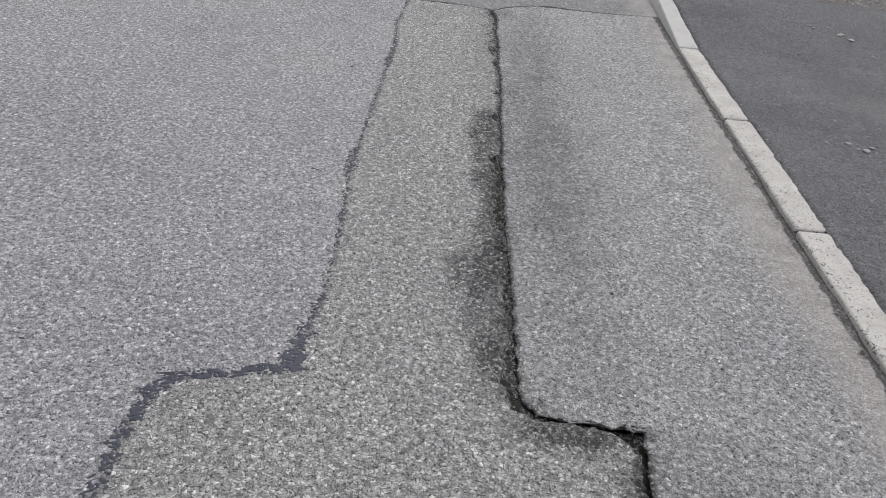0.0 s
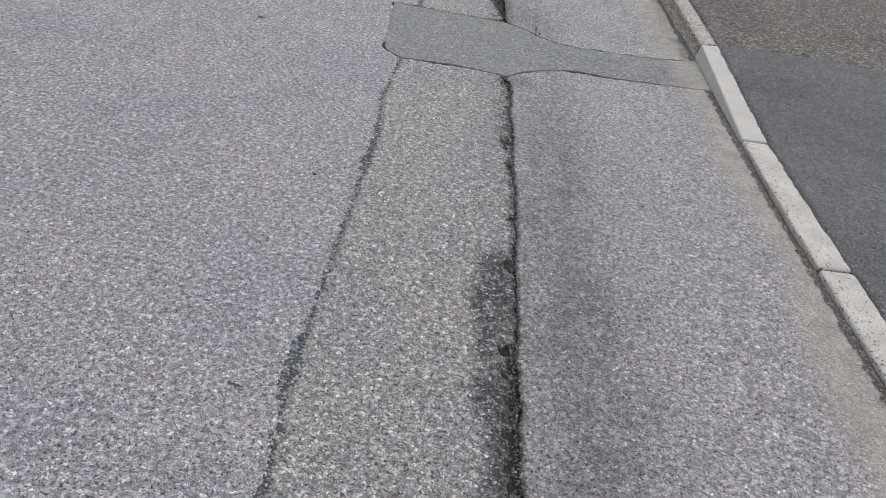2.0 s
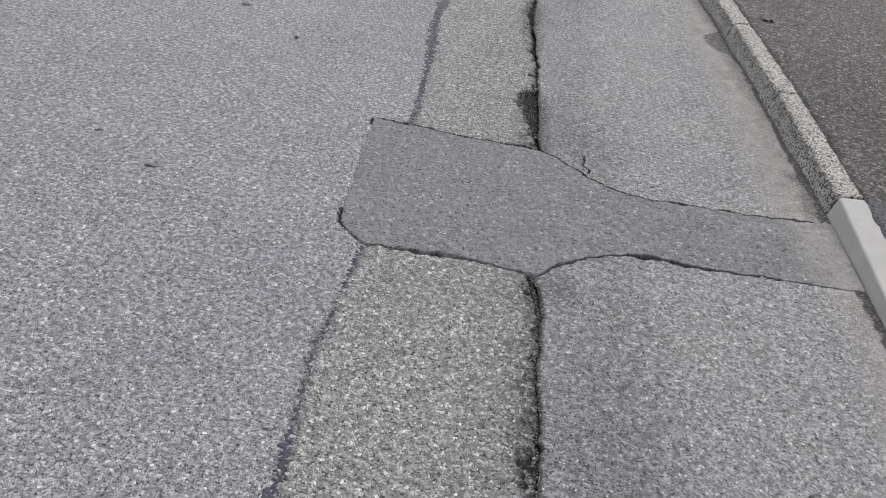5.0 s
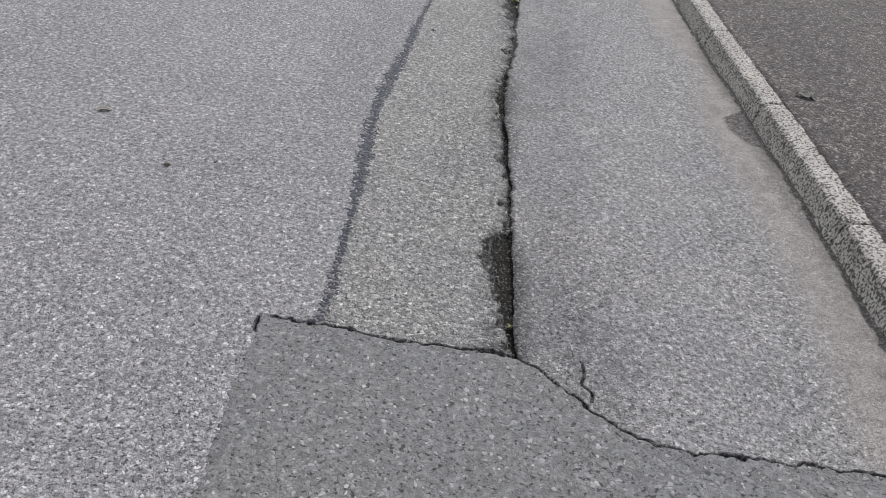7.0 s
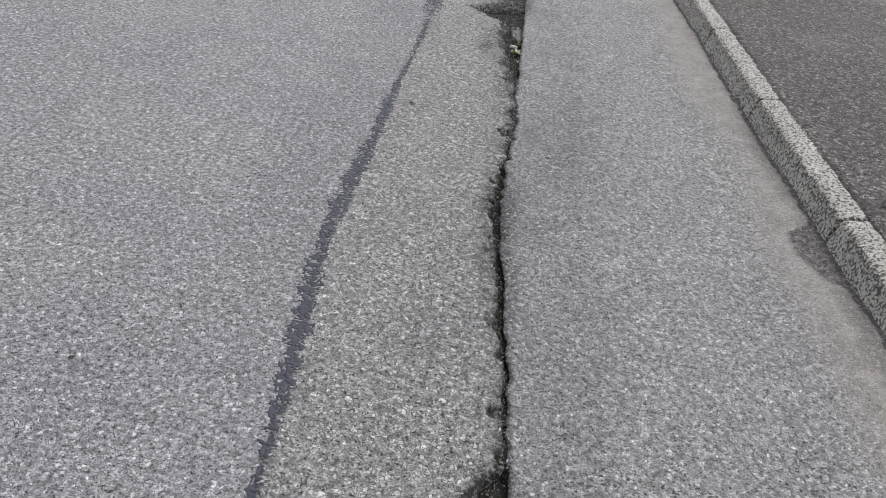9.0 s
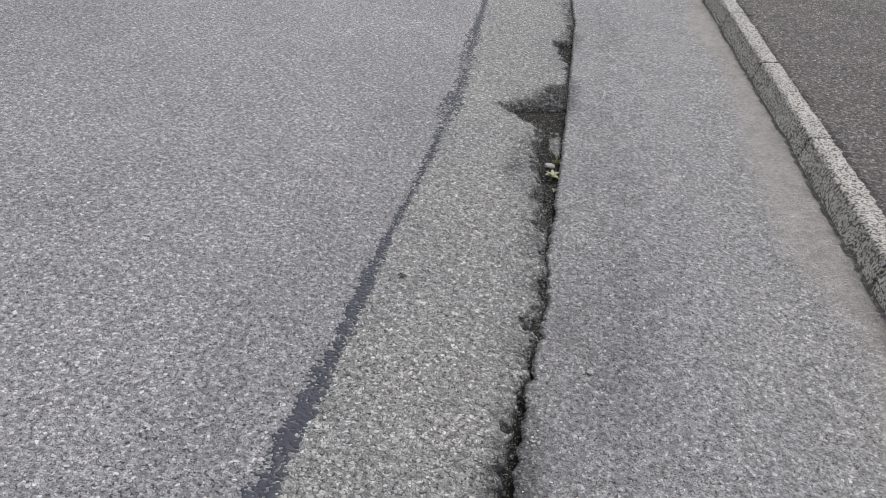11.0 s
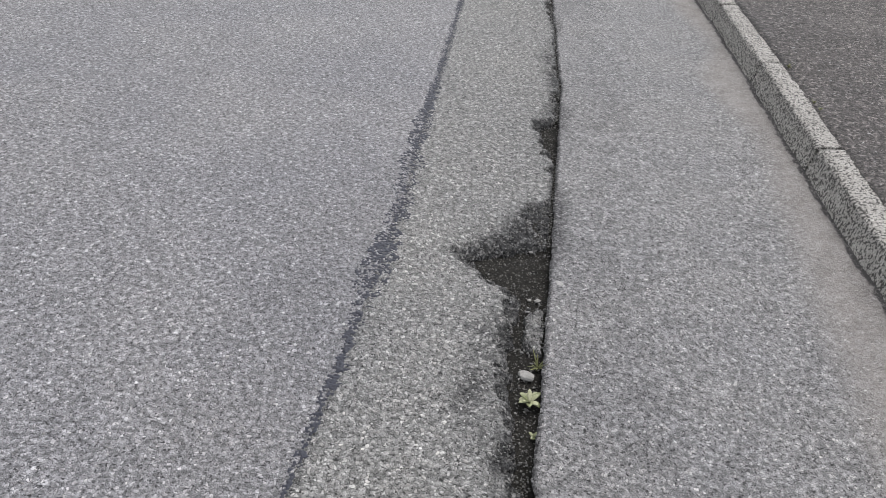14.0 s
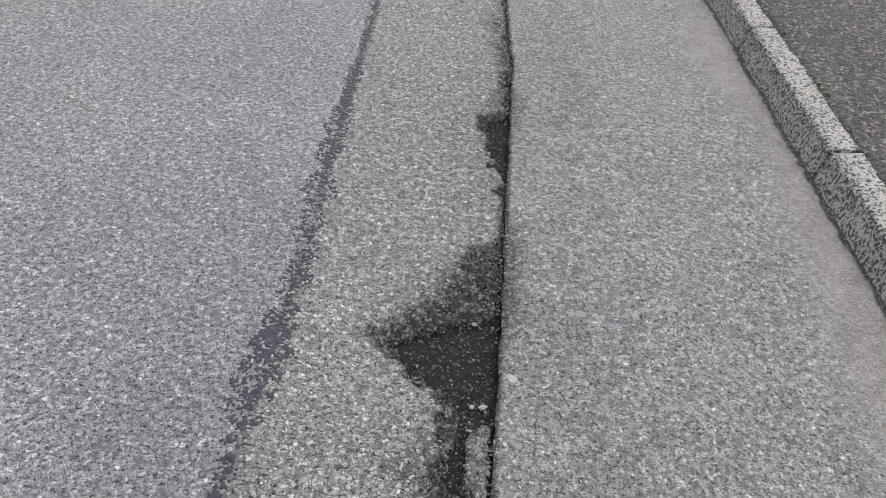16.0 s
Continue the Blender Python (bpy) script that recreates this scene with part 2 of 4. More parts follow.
patch_mat = asphalt("fine_patch_asphalt", (0.098, 0.098, 0.098), (0.136, 0.136, 0.136), (0.175, 0.174, 0.176), (0.95, 0.945, 0.955), size=0.0115, relief=0.002, binder=0.4, cover=0.16, pale=0.2, clump=0.14)
apron_mat = asphalt("dark_new_asphalt", (0.053, 0.053, 0.056), (0.079, 0.078, 0.082), (0.112, 0.111, 0.116), (1.0, 0.99, 1.03), size=0.008, relief=0.003, cover=0.3, pale=0.08, clump=0.18)
footway_mat = asphalt("brown_footway_asphalt", (0.036, 0.034, 0.033), (0.068, 0.063, 0.061), (0.165, 0.155, 0.15), (0.92, 0.885, 0.872), size=0.0125, relief=0.005, cover=0.4, pale=0.22)


def tar_material():
    n = Nodes("bitumen_sealant")
    col = n.ramp(n.noise(45, 4), (0.3, (0.020, 0.021, 0.029)), (0.7, (0.036, 0.0385, 0.052)))
    v = n.voronoi(150)
    s = n.add("ShaderNodeSeparateColor")
    n.put(v.outputs["Color"], s.inputs[0])
    bare = n.math("MULTIPLY", n.ramp(n.math("ADD", s.outputs[0], n.math("MULTIPLY", n.noise(14, 3), 0.5)), (1.14, 0.0), (1.17, 1.0)), n.ramp(v.outputs["Distance"], (0.35, 1.0), (0.6, 0.0)))
    col = n.mix(bare, col, n.ramp(s.outputs[1], (0.0, 0.12), (1.0, 0.38)))
    n.bump(n.math("ADD", n.noise(160, 3), bare), 0.002, 0.6)
    n.b.inputs["Specular IOR Level"].default_value = 0.22
    return n.done(col, n.ramp(n.noise(30, 3), (0.3, 0.5), (0.7, 0.7)))


def soil_material():
    n = Nodes("damp_dark_soil")
    col = n.ramp(n.noise(55, 6, 0.7), (0.3, (0.012, 0.0113, 0.0105)), (0.6, (0.026, 0.0243, 0.0215)), (0.8, (0.05, 0.0465, 0.041)))
    v = n.voronoi(260)
    s = n.add("ShaderNodeSeparateColor")
    n.put(v.outputs["Color"], s.inputs[0])
    grit = n.ramp(s.outputs[0], (0.93, 0.0), (0.96, 1.0))
    col = n.mix(n.math("MULTIPLY", grit, 0.5), col, (0.22, 0.21, 0.19))
    n.bump(n.noise(120, 5, 0.7), 0.008, 1.0)
    n.b.inputs["Specular IOR Level"].default_value = 0.12
    return n.done(col, 0.95)


def concrete(name, dark, light, pit, grain):
    n = Nodes(name)
    col = n.ramp(n.noise(9, 5, 0.65), (0.3, dark), (0.7, light))
    fine = n.ramp(n.noise(150, 4, 0.7), (0.3, 1 - grain), (0.7, 1 + grain))
    col = n.mix(1.0, col, fine, "MULTIPLY")
    pore = n.math("ADD", n.noise(95, 4, 0.65), n.math("MULTIPLY", n.attr("grime"), 0.10))
    pits = n.ramp(pore, (pit, 0.0), (pit + 0.035, 1.0))
    chips = n.ramp(n.noise(170, 2, 0.5), (0.56, 0.0), (0.64, 1.0))
    col = n.mix(n.math("MULTIPLY", chips, grain * 1.6), col, (0.52, 0.50, 0.47))
    grime = n.ramp(n.math("ADD", n.attr("grime"), n.math("MULTIPLY", n.math("SUBTRACT", n.noise(45, 5, 0.75), 0.5), 1.2)), (0.45, 0.0), (0.95, 1.0))
    col = n.mix(n.math("MULTIPLY", grime, 0.6), col, (0.05, 0.047, 0.043))
    col = n.mix(n.math("MULTIPLY", pits, 0.92), col, (0.026, 0.024, 0.022))
    n.bump(n.math("SUBTRACT", n.noise(180, 4, 0.7), pits), 0.003, 0.9)
    return n.done(col, 0.88)


tar_mat, soil_mat = tar_material(), soil_material()
low_kerb_mat = concrete("pale_concrete", (0.24, 0.225, 0.21), (0.345, 0.33, 0.31), 0.61, 0.10)
new_kerb_mat = concrete("smooth_grey_concrete", (0.27, 0.262, 0.25), (0.315, 0.307, 0.295), 0.95, 0.03)
old_kerb_mat = concrete("exposed_aggregate_concrete", (0.25, 0.236, 0.217), (0.37, 0.352, 0.327), 0.522, 0.34)


# ---- mesh helpers ----
def grid_mesh(name, xs, ys, zs, material, masks=None):
    """A sheet from three arrays of one shape, rows along the road."""
    r, c = xs.shape
    me = bpy.data.meshes.new(name)
    me.vertices.add(r * c)
    me.vertices.foreach_set("co", np.stack([xs, ys, zs], -1).astype(np.float32).ravel())
    i = (np.arange(r - 1)[:, None] * c + np.arange(c - 1)[None, :]).ravel()
    quads = np.stack([i, i + 1, i + c + 1, i + c], -1).astype(np.int32)
    if masks and "keep" in masks:
        k = masks.pop("keep")
        quads = quads[k[:-1, :-1].ravel() > 0]
    me.loops.add(quads.size)
    me.loops.foreach_set("vertex_index", quads.ravel())
    me.polygons.add(len(quads))
    me.polygons.foreach_set("loop_start", np.arange(0, quads.size, 4, dtype=np.int32))
    for key, values in (masks or {}).items():
        me.attributes.new(key, "FLOAT", "POINT").data.foreach_set("value", np.broadcast_to(values, xs.shape).astype(np.float32).ravel())
    me.update(calc_edges=True)
    me.validate()
    me.polygons.foreach_set("use_smooth", np.ones(len(me.polygons), bool))
    me.materials.append(material)
    return new(name, me)


def part(name, bm, material, parent=None, label="", flat=False):
    me = bpy.data.meshes.new(name)
    bm.to_mesh(me)
    bm.free()
    if not flat:
        me.polygons.foreach_set("use_smooth", np.ones(len(me.polygons), bool))
    me.materials.append(material)
    ob = new(name, me)
    ob.parent = parent
    return tagged(ob, label)


ROWS_Y = np.unique(np.concatenate([np.linspace(-6, 0.2, 30), np.linspace(0.2, 1.0, 20), np.arange(1.0, 13.6, 0.008), np.arange(1.725, 1.83, 0.0015), np.arange(5.2, 6.25, 0.0035), np.linspace(13.6, 30, 120)]))
YC = ROWS_Y[:, None]
TX, KX = tar_x(ROWS_Y), kerb_x(ROWS_Y)


def crack_line(y):
    """The crack's middle with its jagged run, straighter where the hole opens."""
    calm = 1 - 0.75 * smooth(9.2, 9.4, y) * smooth(11.6, 11.4, y) - 0.5 * smooth(6.15, 6.25, y) * smooth(6.85, 6.75, y)
    wild = 1 + 0.35 * smooth(7.6, 8.0, y) * smooth(9.0, 8.8, y)
    return crack_x(y) + calm * wild * (0.004 * vnoise(y * 9, 0 * y, 131) + 0.005 * vnoise(y * 27, 0 * y, 132) + 0.0025 * vnoise(y * 75, 0 * y, 133))


CX = crack_line(ROWS_Y)


def edge_noise(y, seed, amp):
    return amp * (0.6 * vnoise(y * 22, 0 * y, seed) + 0.5 * vnoise(y * 70, 0 * y, seed + 1) + 0.4 * vnoise(y * 140, 0 * y, seed + 2))


def under_patch(x, y, z):
    """Lets the surface drop away below the cross patch, so that a gap is left round it."""
    width = 0.007 + 0.015 * smooth(-0.5, 0.6, vnoise(x * 4, y * 4, 21)) + 0.006 * vnoise(x * 45, y * 45, 22)
    width = np.where(x > 1.2, width - 0.016 * smooth(1.2, 1.5, x), width)
    width = np.where((x < 0.0) & (y > 5.45) & (y < 6.08), -0.012, width)
    inside = patch_inset(x, y) + width
    return z - 0.026 * smooth(0.0, 0.0045, inside), inside


# ---- the roadway ----
# carriageway left of the sealed seam
u = np.concatenate([np.array([-9.0, -7, -5, -4, -3.2, -2.6, -2.2]), np.arange(-2.0, -0.5, 0.06), np.arange(-0.5, -0.22, 0.015), np.arange(-0.22, -0.004, 0.007), [-0.004, 0.0]])
xs = (TX + 0.004 + edge_noise(ROWS_Y, 31, 0.004))[:, None] + u[None, :]
ys = np.broadcast_to(YC, xs.shape)
zs, inside = under_patch(xs, ys, ground_z(xs, ys))
near = TX[:, None] - xs
zs = zs - 0.001 * smooth(0.010, 0.002, near)
stain_shade = 0.42 * np.exp(-(near / 0.02) ** 2) * (0.5 + 0.5 * vnoise(xs * 6, ys * 3, 41))
road = grid_mesh("road", xs, ys, zs, road_mat, {"stain_shade": np.maximum(stain_shade, 1.0 * smooth(-0.004, 0.003, inside)), "film": 0.25 * smooth(0.2, 0.8, vnoise(xs * 1.1, ys * 0.5, 43)), "dust": 0 * xs})
tagged(road, "weathered grey asphalt carriageway with coarse stone chips", "road", kind="structure")

# trench strip between the seam and the open crack
v = np.linspace(0, 1, 88)
left = TX - 0.001 + edge_noise(ROWS_Y, 31, 0.004)
right = CX - 0.0025 - 0.006 * smooth(-0.2, 0.9, vnoise(ROWS_Y * 6, 0 * ROWS_Y, 35)) + edge_noise(ROWS_Y, 36, 0.0045)
xs = left[:, None] + (right - left)[:, None] * v[None, :]
ys = np.broadcast_to(YC, xs.shape)
s = CX[:, None] - xs
rag = 0.026 * fbm(xs * 28, ys * 28, 51, 3) + 0.012 * vnoise(xs * 80, ys * 80, 55)
crumble = 0.010 * smooth(0.0, 0.9, vnoise(ys * 7, 0 * ys, 134)) + 0.010 * smooth(0.0, 0.9, vnoise(ys * 24, 0 * ys, 135))
r1, r2 = hole(ys), worn(ys) + 2.2 * crumble
lively = smooth(0.01, 0.04, r1)
slope = smooth(0, 1, (r2 + rag - s) / np.maximum(r2 - r1, 0.02)) * smooth(0.033, 0.06, r2)
deep = smooth(0.0, 0.010, r1 + rag * (0.25 + 0.6 * lively) - s)
# a remnant of the old surface left standing in the channel against the crack
island = smooth(0.060, 0.050, s + 0.7 * rag) * smooth(9.70, 9.73, ys + rag) * smooth(9.92, 9.895, ys + rag)
deep, slope = deep * (1 - 0.85 * island), slope * (1 - 0.8 * island)
zs = ground_z(xs, ys) - 0.028 * slope * (0.75 + 0.5 * vnoise(xs * 70, ys * 70, 57)) - 0.05 * deep
zs = zs - 0.001 * smooth(0.010, 0.002, xs - TX[:, None])
zs = zs + 0.011 * slope * vnoise(xs * 130, ys * 130, 58)
step = np.interp(xs, [0.655, 0.693, 0.772, 0.89, 0.967], [1.80, 1.757, 1.752, 1.747, 1.742]) - ys
open_run = smooth(0.66, 0.70, xs) * smooth(0.020, 0.012, step + 0.012 * vnoise(xs * 45, ys * 45, 64) - 0.010 * smooth(0.85, 0.93, xs))
zs = zs - 0.03 * open_run
fork = smooth(0.007, 0.003, np.abs(xs - 0.560 - 0.028 * smooth(5.30, 5.14, ys) - 0.003 * vnoise(ys * 60, 0 * ys, 67))) * smooth(5.12, 5.16, ys) * smooth(5.32, 5.30, ys)
zs = zs - 0.012 * fork
zs, inside = under_patch(xs, ys, zs)
blotch = (0.55 + 0.45 * smooth(-0.35, 0.35, fbm(xs * 14, ys * 9, 136, 4))) * smooth(1.7, 1.95, ys) * smooth(3.78, 3.6, ys) * smooth(0.05, -0.04, s - (0.10 + 0.09 * np.exp(-((ys - 2.25) / 0.3) ** 2) + 0.05 * vnoise(xs * 5, ys * 5, 61)))
rim = np.maximum(0.95 * np.exp(-(s / 0.022) ** 2), 0.95 * np.exp(-(s / 0.085) ** 2) * smooth(-0.7, 0.4, vnoise(ys * 1.7, xs * 2, 62)) * (0.6 + 0.4 * vnoise(xs * 26, ys * 26, 65)))
channel = (0.3 + 0.3 * vnoise(xs * 16, ys * 16, 66)) * smooth(9.2, 9.4, ys) * smooth(9.98, 9.85, ys) * smooth(0.06, -0.02, s - 0.15 - 0.06 * vnoise(xs * 9, ys * 9, 63))
corner = np.exp(-(((xs - 0.78) / 0.16) ** 2 + ((ys - 1.70) / 0.06) ** 2))
stain_shade = np.clip(np.maximum.reduce([0.85 * blotch, rim, channel, 0.9 * corner, open_run, (0.7 + 0.3 * smooth(-0.3, 0.4, fbm(xs * 17, ys * 17, 59, 3))) * np.minimum(1, 2.2 * slope), fork, 0.42 * np.exp(-((xs - TX[:, None]) / 0.02) ** 2), 1.0 * smooth(-0.004, 0.003, inside)]), 0, 1)
stain_shade = np.maximum(stain_shade * (1 - 0.6 * island), 0.35 * island)
strip = grid_mesh("trench_strip", xs, ys, zs, strip_mat, {"stain_shade": stain_shade, "film": 0.2 * smooth(0.35, 0.05, s), "dust": 0 * xs})
tagged(strip, "coarse asphalt trench strip crumbling along a crack", "road", kind="structure")

# strip from the crack to the kerb
left = CX + 0.002 + edge_noise(ROWS_Y, 38, 0.0028)
right = KX + 0.03
w = np.unique(np.concatenate([np.linspace(0, 0.02, 4), np.linspace(0.02, 1, 125), np.linspace(0.14, 0.20, 36)]))
xs = left[:, None] + (right - left)[:, None] * w[None, :]
jog = smooth(1.68, 1.72, YC) * smooth(1.84, 1.79, YC) * smooth(0.99, 0.94, xs)
ys = YC + jog * (0.008 * vnoise(xs * 38, 0 * xs, 68) + 0.006 * vnoise(xs * 110, 0 * xs, 69))
s = xs - CX[:, None]
zs, inside = under_patch(xs, ys, ground_z(xs, ys))
zs = zs - 0.006 * smooth(0.010, 0.003, s)
to_kerb = KX[:, None] - xs
branch = smooth(0.006, 0.002, np.abs(xs - 0.758 + 0.10 * (ys - 6.05) - 0.012 * vnoise(ys * 30, 0 * ys, 71))) * smooth(6.03, 6.05, ys) * smooth(6.20, 6.16, ys)
zs = zs - 0.012 * branch - 0.008 * smooth(0.03, 0.0, to_kerb) * smooth(-0.5, 0.5, vnoise(ys * 5, 0 * ys, 72))
rim = np.maximum(0.9 * np.exp(-(s / 0.012) ** 2), 0.65 * np.exp(-(s / 0.055) ** 2) * smooth(-0.3, 0.7, vnoise(ys * 2.3, xs, 73)))
damp = smooth(0.02, -0.02, to_kerb - 0.10 * smooth(7.55, 7.95, ys) * smooth(8.12, 8.03, ys) + 0.02 * vnoise(ys * 9, xs * 9, 74)) * smooth(7.5, 7.6, ys) * smooth(8.14, 8.09, ys)
damp = np.maximum(damp, 0.7 * smooth(0.02, -0.03, to_kerb - 0.075 + 0.03 * vnoise(ys * 9, xs * 9, 80)) * smooth(5.93, 5.97, ys) * smooth(6.42, 6.25, ys))
# kerb foot: dark dirt, with the crevice's shade painted into the same mask
seam = np.maximum(smooth(0.026, 0.016, to_kerb + 0.012 * smooth(6.2, 6.8, ys) - 0.012 * smooth(6.1, 5.9, ys) + 0.010 * vnoise(ys * 30, xs * 30, 75)), (0.14 + 0.22 * smooth(6.3, 7.5, ys) * smooth(9.6, 8.8, ys)) * smooth(0.10, 0.02, to_kerb + 0.03 * vnoise(ys * 5, xs * 5, 78)))
film = 0.75 * np.exp(-((s - 0.2) / 0.15) ** 2) * (0.7 + 0.7 * vnoise(xs * 2, ys * 1.3, 76)) + 0.3 * np.exp(-(s / 0.12) ** 2)
film = film + 0.8 * smooth(0.0, 0.6, fbm(xs * 6, ys * 4, 79, 3)) * np.exp(-(s / 0.28) ** 2)
film = film * np.interp(ys, [0, 2, 3.4, 5.2, 6.2, 8.5, 9.5, 13], [0.5, 0.6, 1.0, 1.0, 0.6, 0.7, 0.35, 0.35])
dust = 0.9 * smooth(0.26, 0.05, to_kerb + 0.08 * vnoise(ys * 1.5, 0 * ys, 77))
gutter = grid_mesh("gutter_strip", xs, ys, zs, gutter_mat,
                   {"stain_shade": np.clip(np.maximum.reduce([rim, branch, 0.62 * damp, seam, 1.0 * smooth(-0.004, 0.003, inside)]), 0, 1), "film": np.clip(film, 0, 1), "dust": dust})
tagged(gutter, "grey asphalt gutter strip with brown dust along the kerb", "road", kind="structure")

# cross patch of finer asphalt
a = np.linspace(-0.118, 1.66, 460)
b = np.linspace(0, 1, 200)
lo, hi = patch_bottom(a), patch_top(a)
xs = np.broadcast_to(a[None, :], (200, 460))
ys = (lo - 0.018)[None, :] + (hi - lo + 0.036)[None, :] * b[:, None]
inset = patch_inset(xs, ys)
zs = ground_z(xs, ys) + 0.001 - 0.03 * smooth(0.0025, -0.0015, inset)
zs = np.where(xs < patch_left(ys) - 0.012, zs - 0.03, zs)
crack_hint = np.exp(-((xs - crack_x(ys)) / 0.3) ** 2)
patch = grid_mesh("asphalt_patch", xs, ys, zs, patch_mat, {"stain_shade": 0.5 * smooth(0.004, 0.0, inset), "film": 0.25 * smooth(-0.1, 0.8, vnoise(xs * 3, ys * 3, 81)) * crack_hint, "dust": 0.62 * smooth(0.30, 0.04, kerb_x(ys) - xs)})
tagged(patch, "smooth darker asphalt repair patch across the road strip", "asphalt patch")

# soil that fills the crack and the pothole
ys1 = np.concatenate([np.arange(0.9, 1.72, 0.02), np.arange(1.72, 1.84, 0.002), np.arange(1.84, 13.6, 0.012), np.linspace(13.6, 30, 40)])
c = crack_line(ys1)
wide = np.linspace(-0.30, 0.06, 40)
xs = c[:, None] + wide[None, :]
ys = np.broadcast_to(ys1[:, None], xs.shape)
fill = 0.012 * smooth(9.86, 9.74, ys) * smooth(9.66, 9.72, ys) * smooth(-0.07, -0.02, wide)[None, :]
zs = -0.034 + 0.020 * smooth(0.02, 0.006, hole(ys)) + 0.006 * fbm(xs * 20, ys * 20, 91, 3) + fill
soil = grid_mesh("crack_soil", xs, ys, zs, soil_mat)
tagged(soil, "damp dark soil and grit filling the crack and pothole", "soil", kind="stuff")

# bitumen poured along the seam
tar_w = line([(1.0, 0.012), (1.6, 0.017), (1.75, 0.018), (1.785, 0.030), (1.80, 0.042), (1.88, 0.036), (2.0, 0.016), (2.2, 0.012), (2.85, 0.011), (2.97, 0.026), (3.1, 0.013), (4.0, 0.010), (4.15, 0.020), (4.35, 0.015),
              (4.5, 0.010), (5.2, 0.009), (6.2, 0.015), (6.6, 0.012), (7.1, 0.020), (7.9, 0.027), (8.3, 0.019), (8.7, 0.011), (9.2, 0.012), (9.6, 0.022), (9.9, 0.034), (10.4, 0.040), (10.8, 0.032), (11.2, 0.020), (13, 0.013), (14, 0.012)])
tar_cover = line([(1.0, 0.55), (1.7, 0.75), (1.77, 0.8), (1.80, 1.15), (1.86, 1.1), (1.93, 0.8), (2.08, 0.22), (2.8, 0.2), (2.97, 0.5), (3.1, 0.18), (3.9, 0.16), (4.1, 0.5), (4.4, 0.42), (4.55, 0.16), (5.25, 0.16), (6.2, 0.6), (6.8, 0.6), (7.2, 0.85), (8.3, 0.95), (8.7, 0.7), (9.3, 0.6), (9.7, 0.6), (10.0, 0.48), (10.6, 0.46), (11.0, 0.5), (11.5, 0.5), (14, 0.5)])
ys1 = np.unique(np.concatenate([np.arange(1.0, 5.285, 0.0022), np.arange(1.735, 1.83, 0.0012)]))
ys2 = np.arange(6.16, 13.6, 0.0024)
for yy in (ys1, ys2):
    wide = np.linspace(-0.06, 0.06, 61)
    cx = tar_x(yy) + edge_noise(yy, 95, 0.004)
    xs = cx[:, None] + wide[None, :]
    slant = np.gradient(tar_x(yy), yy)
    ys = yy[:, None] + 0 * xs
    lean = np.clip(slant, -6, 6)[:, None]
    off = np.abs(wide)[None, :] / np.sqrt(1 + lean ** 2)
    half = tar_w(ys) * (0.95 + 0.45 * vnoise(ys * 9, 0 * ys, 97) + 0.3 * vnoise(ys * 45, np.sign(wide)[None, :] * 9 + 0 * ys, 94))
    grain = 1.1 * vnoise(xs * 185, ys * 185, 98) + 0.5 * vnoise(xs * 60, ys * 60, 99)
    score = np.clip((half - off) / 0.007, -3, 0.5) + (tar_cover(ys) - 0.8 + 0.25 * vnoise(ys * 5, 0 * ys, 96)) * 1.7 + grain * 1.7
    keep = ((score > -0.9) & (off < half + 0.02)).astype(int)
    zs = ground_z(xs, ys) + 0.0016 * np.clip(score, -1.2, 1.0)
    tar = grid_mesh("bitumen_seam", xs, ys, zs, tar_mat, {"keep": keep})
    tagged(tar, "black bitumen sealant poured along the seam, worn and patchy", "sealant", group="bitumen seams")

# ---- ground, footway and driveway apron behind the kerb ----
KERB_W = 0.125


def footway_z(x, y):
    behind = x - kerb_x(y) - KERB_W
    return kerb_top(y) + 0.004 + 0.05 * np.clip(behind, 0, 0.5) * smooth(4.8, 5.8, y) + 0.015 * behind + 0.003 * vnoise(x * 3, y * 3, 111) + 0.001 * vnoise(x * 50, y * 50, 112)


def behind_kerb(name, y0, y1, step, material, label, tilt):
    rows = np.arange(y0, y1 + step / 2, step)
    across = np.concatenate([np.arange(0, 0.4, 0.012), np.arange(0.4, 2.0, 0.03), np.linspace(2.0, 3.4, 14)])
    xs = (kerb_x(rows) + KERB_W - 0.012 + 0.005 * vnoise(rows * 38, 0 * rows, 117))[:, None] + across[None, :]
    ys = rows[:, None] + 0 * xs
    t = (ys - y0) / (y1 - y0)
    ys = ys + tilt * np.minimum(across, 3)[None, :] * (1 - np.abs(2 * t - 1) * 0 - (t if y0 > 3 else 1 - t))
    zs = footway_z(xs, ys) + 0.002 - 0.007 * np.exp(-(across / 0.008) ** 2)[None, :] + 0.002 * vnoise(xs * 80, ys * 80, 113)
    edge = np.exp(-(across / 0.035) ** 2)[None, :] * (0.6 + 0.4 * vnoise(ys * 4, xs * 0, 114))
    ob = grid_mesh(name, xs, ys, zs, material, {"stain_shade": edge * 0.6, "film": 0.4 * smooth(0.0, 0.8, vnoise(xs * 2, ys * 2, 115)), "dust": 0.35 * smooth(0.1, 0.9, vnoise(xs * 1.4, ys * 1.4, 116))})
    return tagged(ob, label, "pavement", kind="structure")


behind_kerb("pavement_driveway", -6.0, 6.0, 0.02, apron_mat, "dark smooth asphalt driveway apron behind the lowered kerb", 0.0)
behind_kerb("pavement_footway", 6.0, 30.0, 0.025, footway_mat, "brownish coarse asphalt footway littered with grit", 0.0)

bm = bmesh.new()
bmesh.ops.create_grid(bm, x_segments=24, y_segments=24, size=900)
bmesh.ops.translate(bm, verts=bm.verts, vec=(0, 0, -0.12))
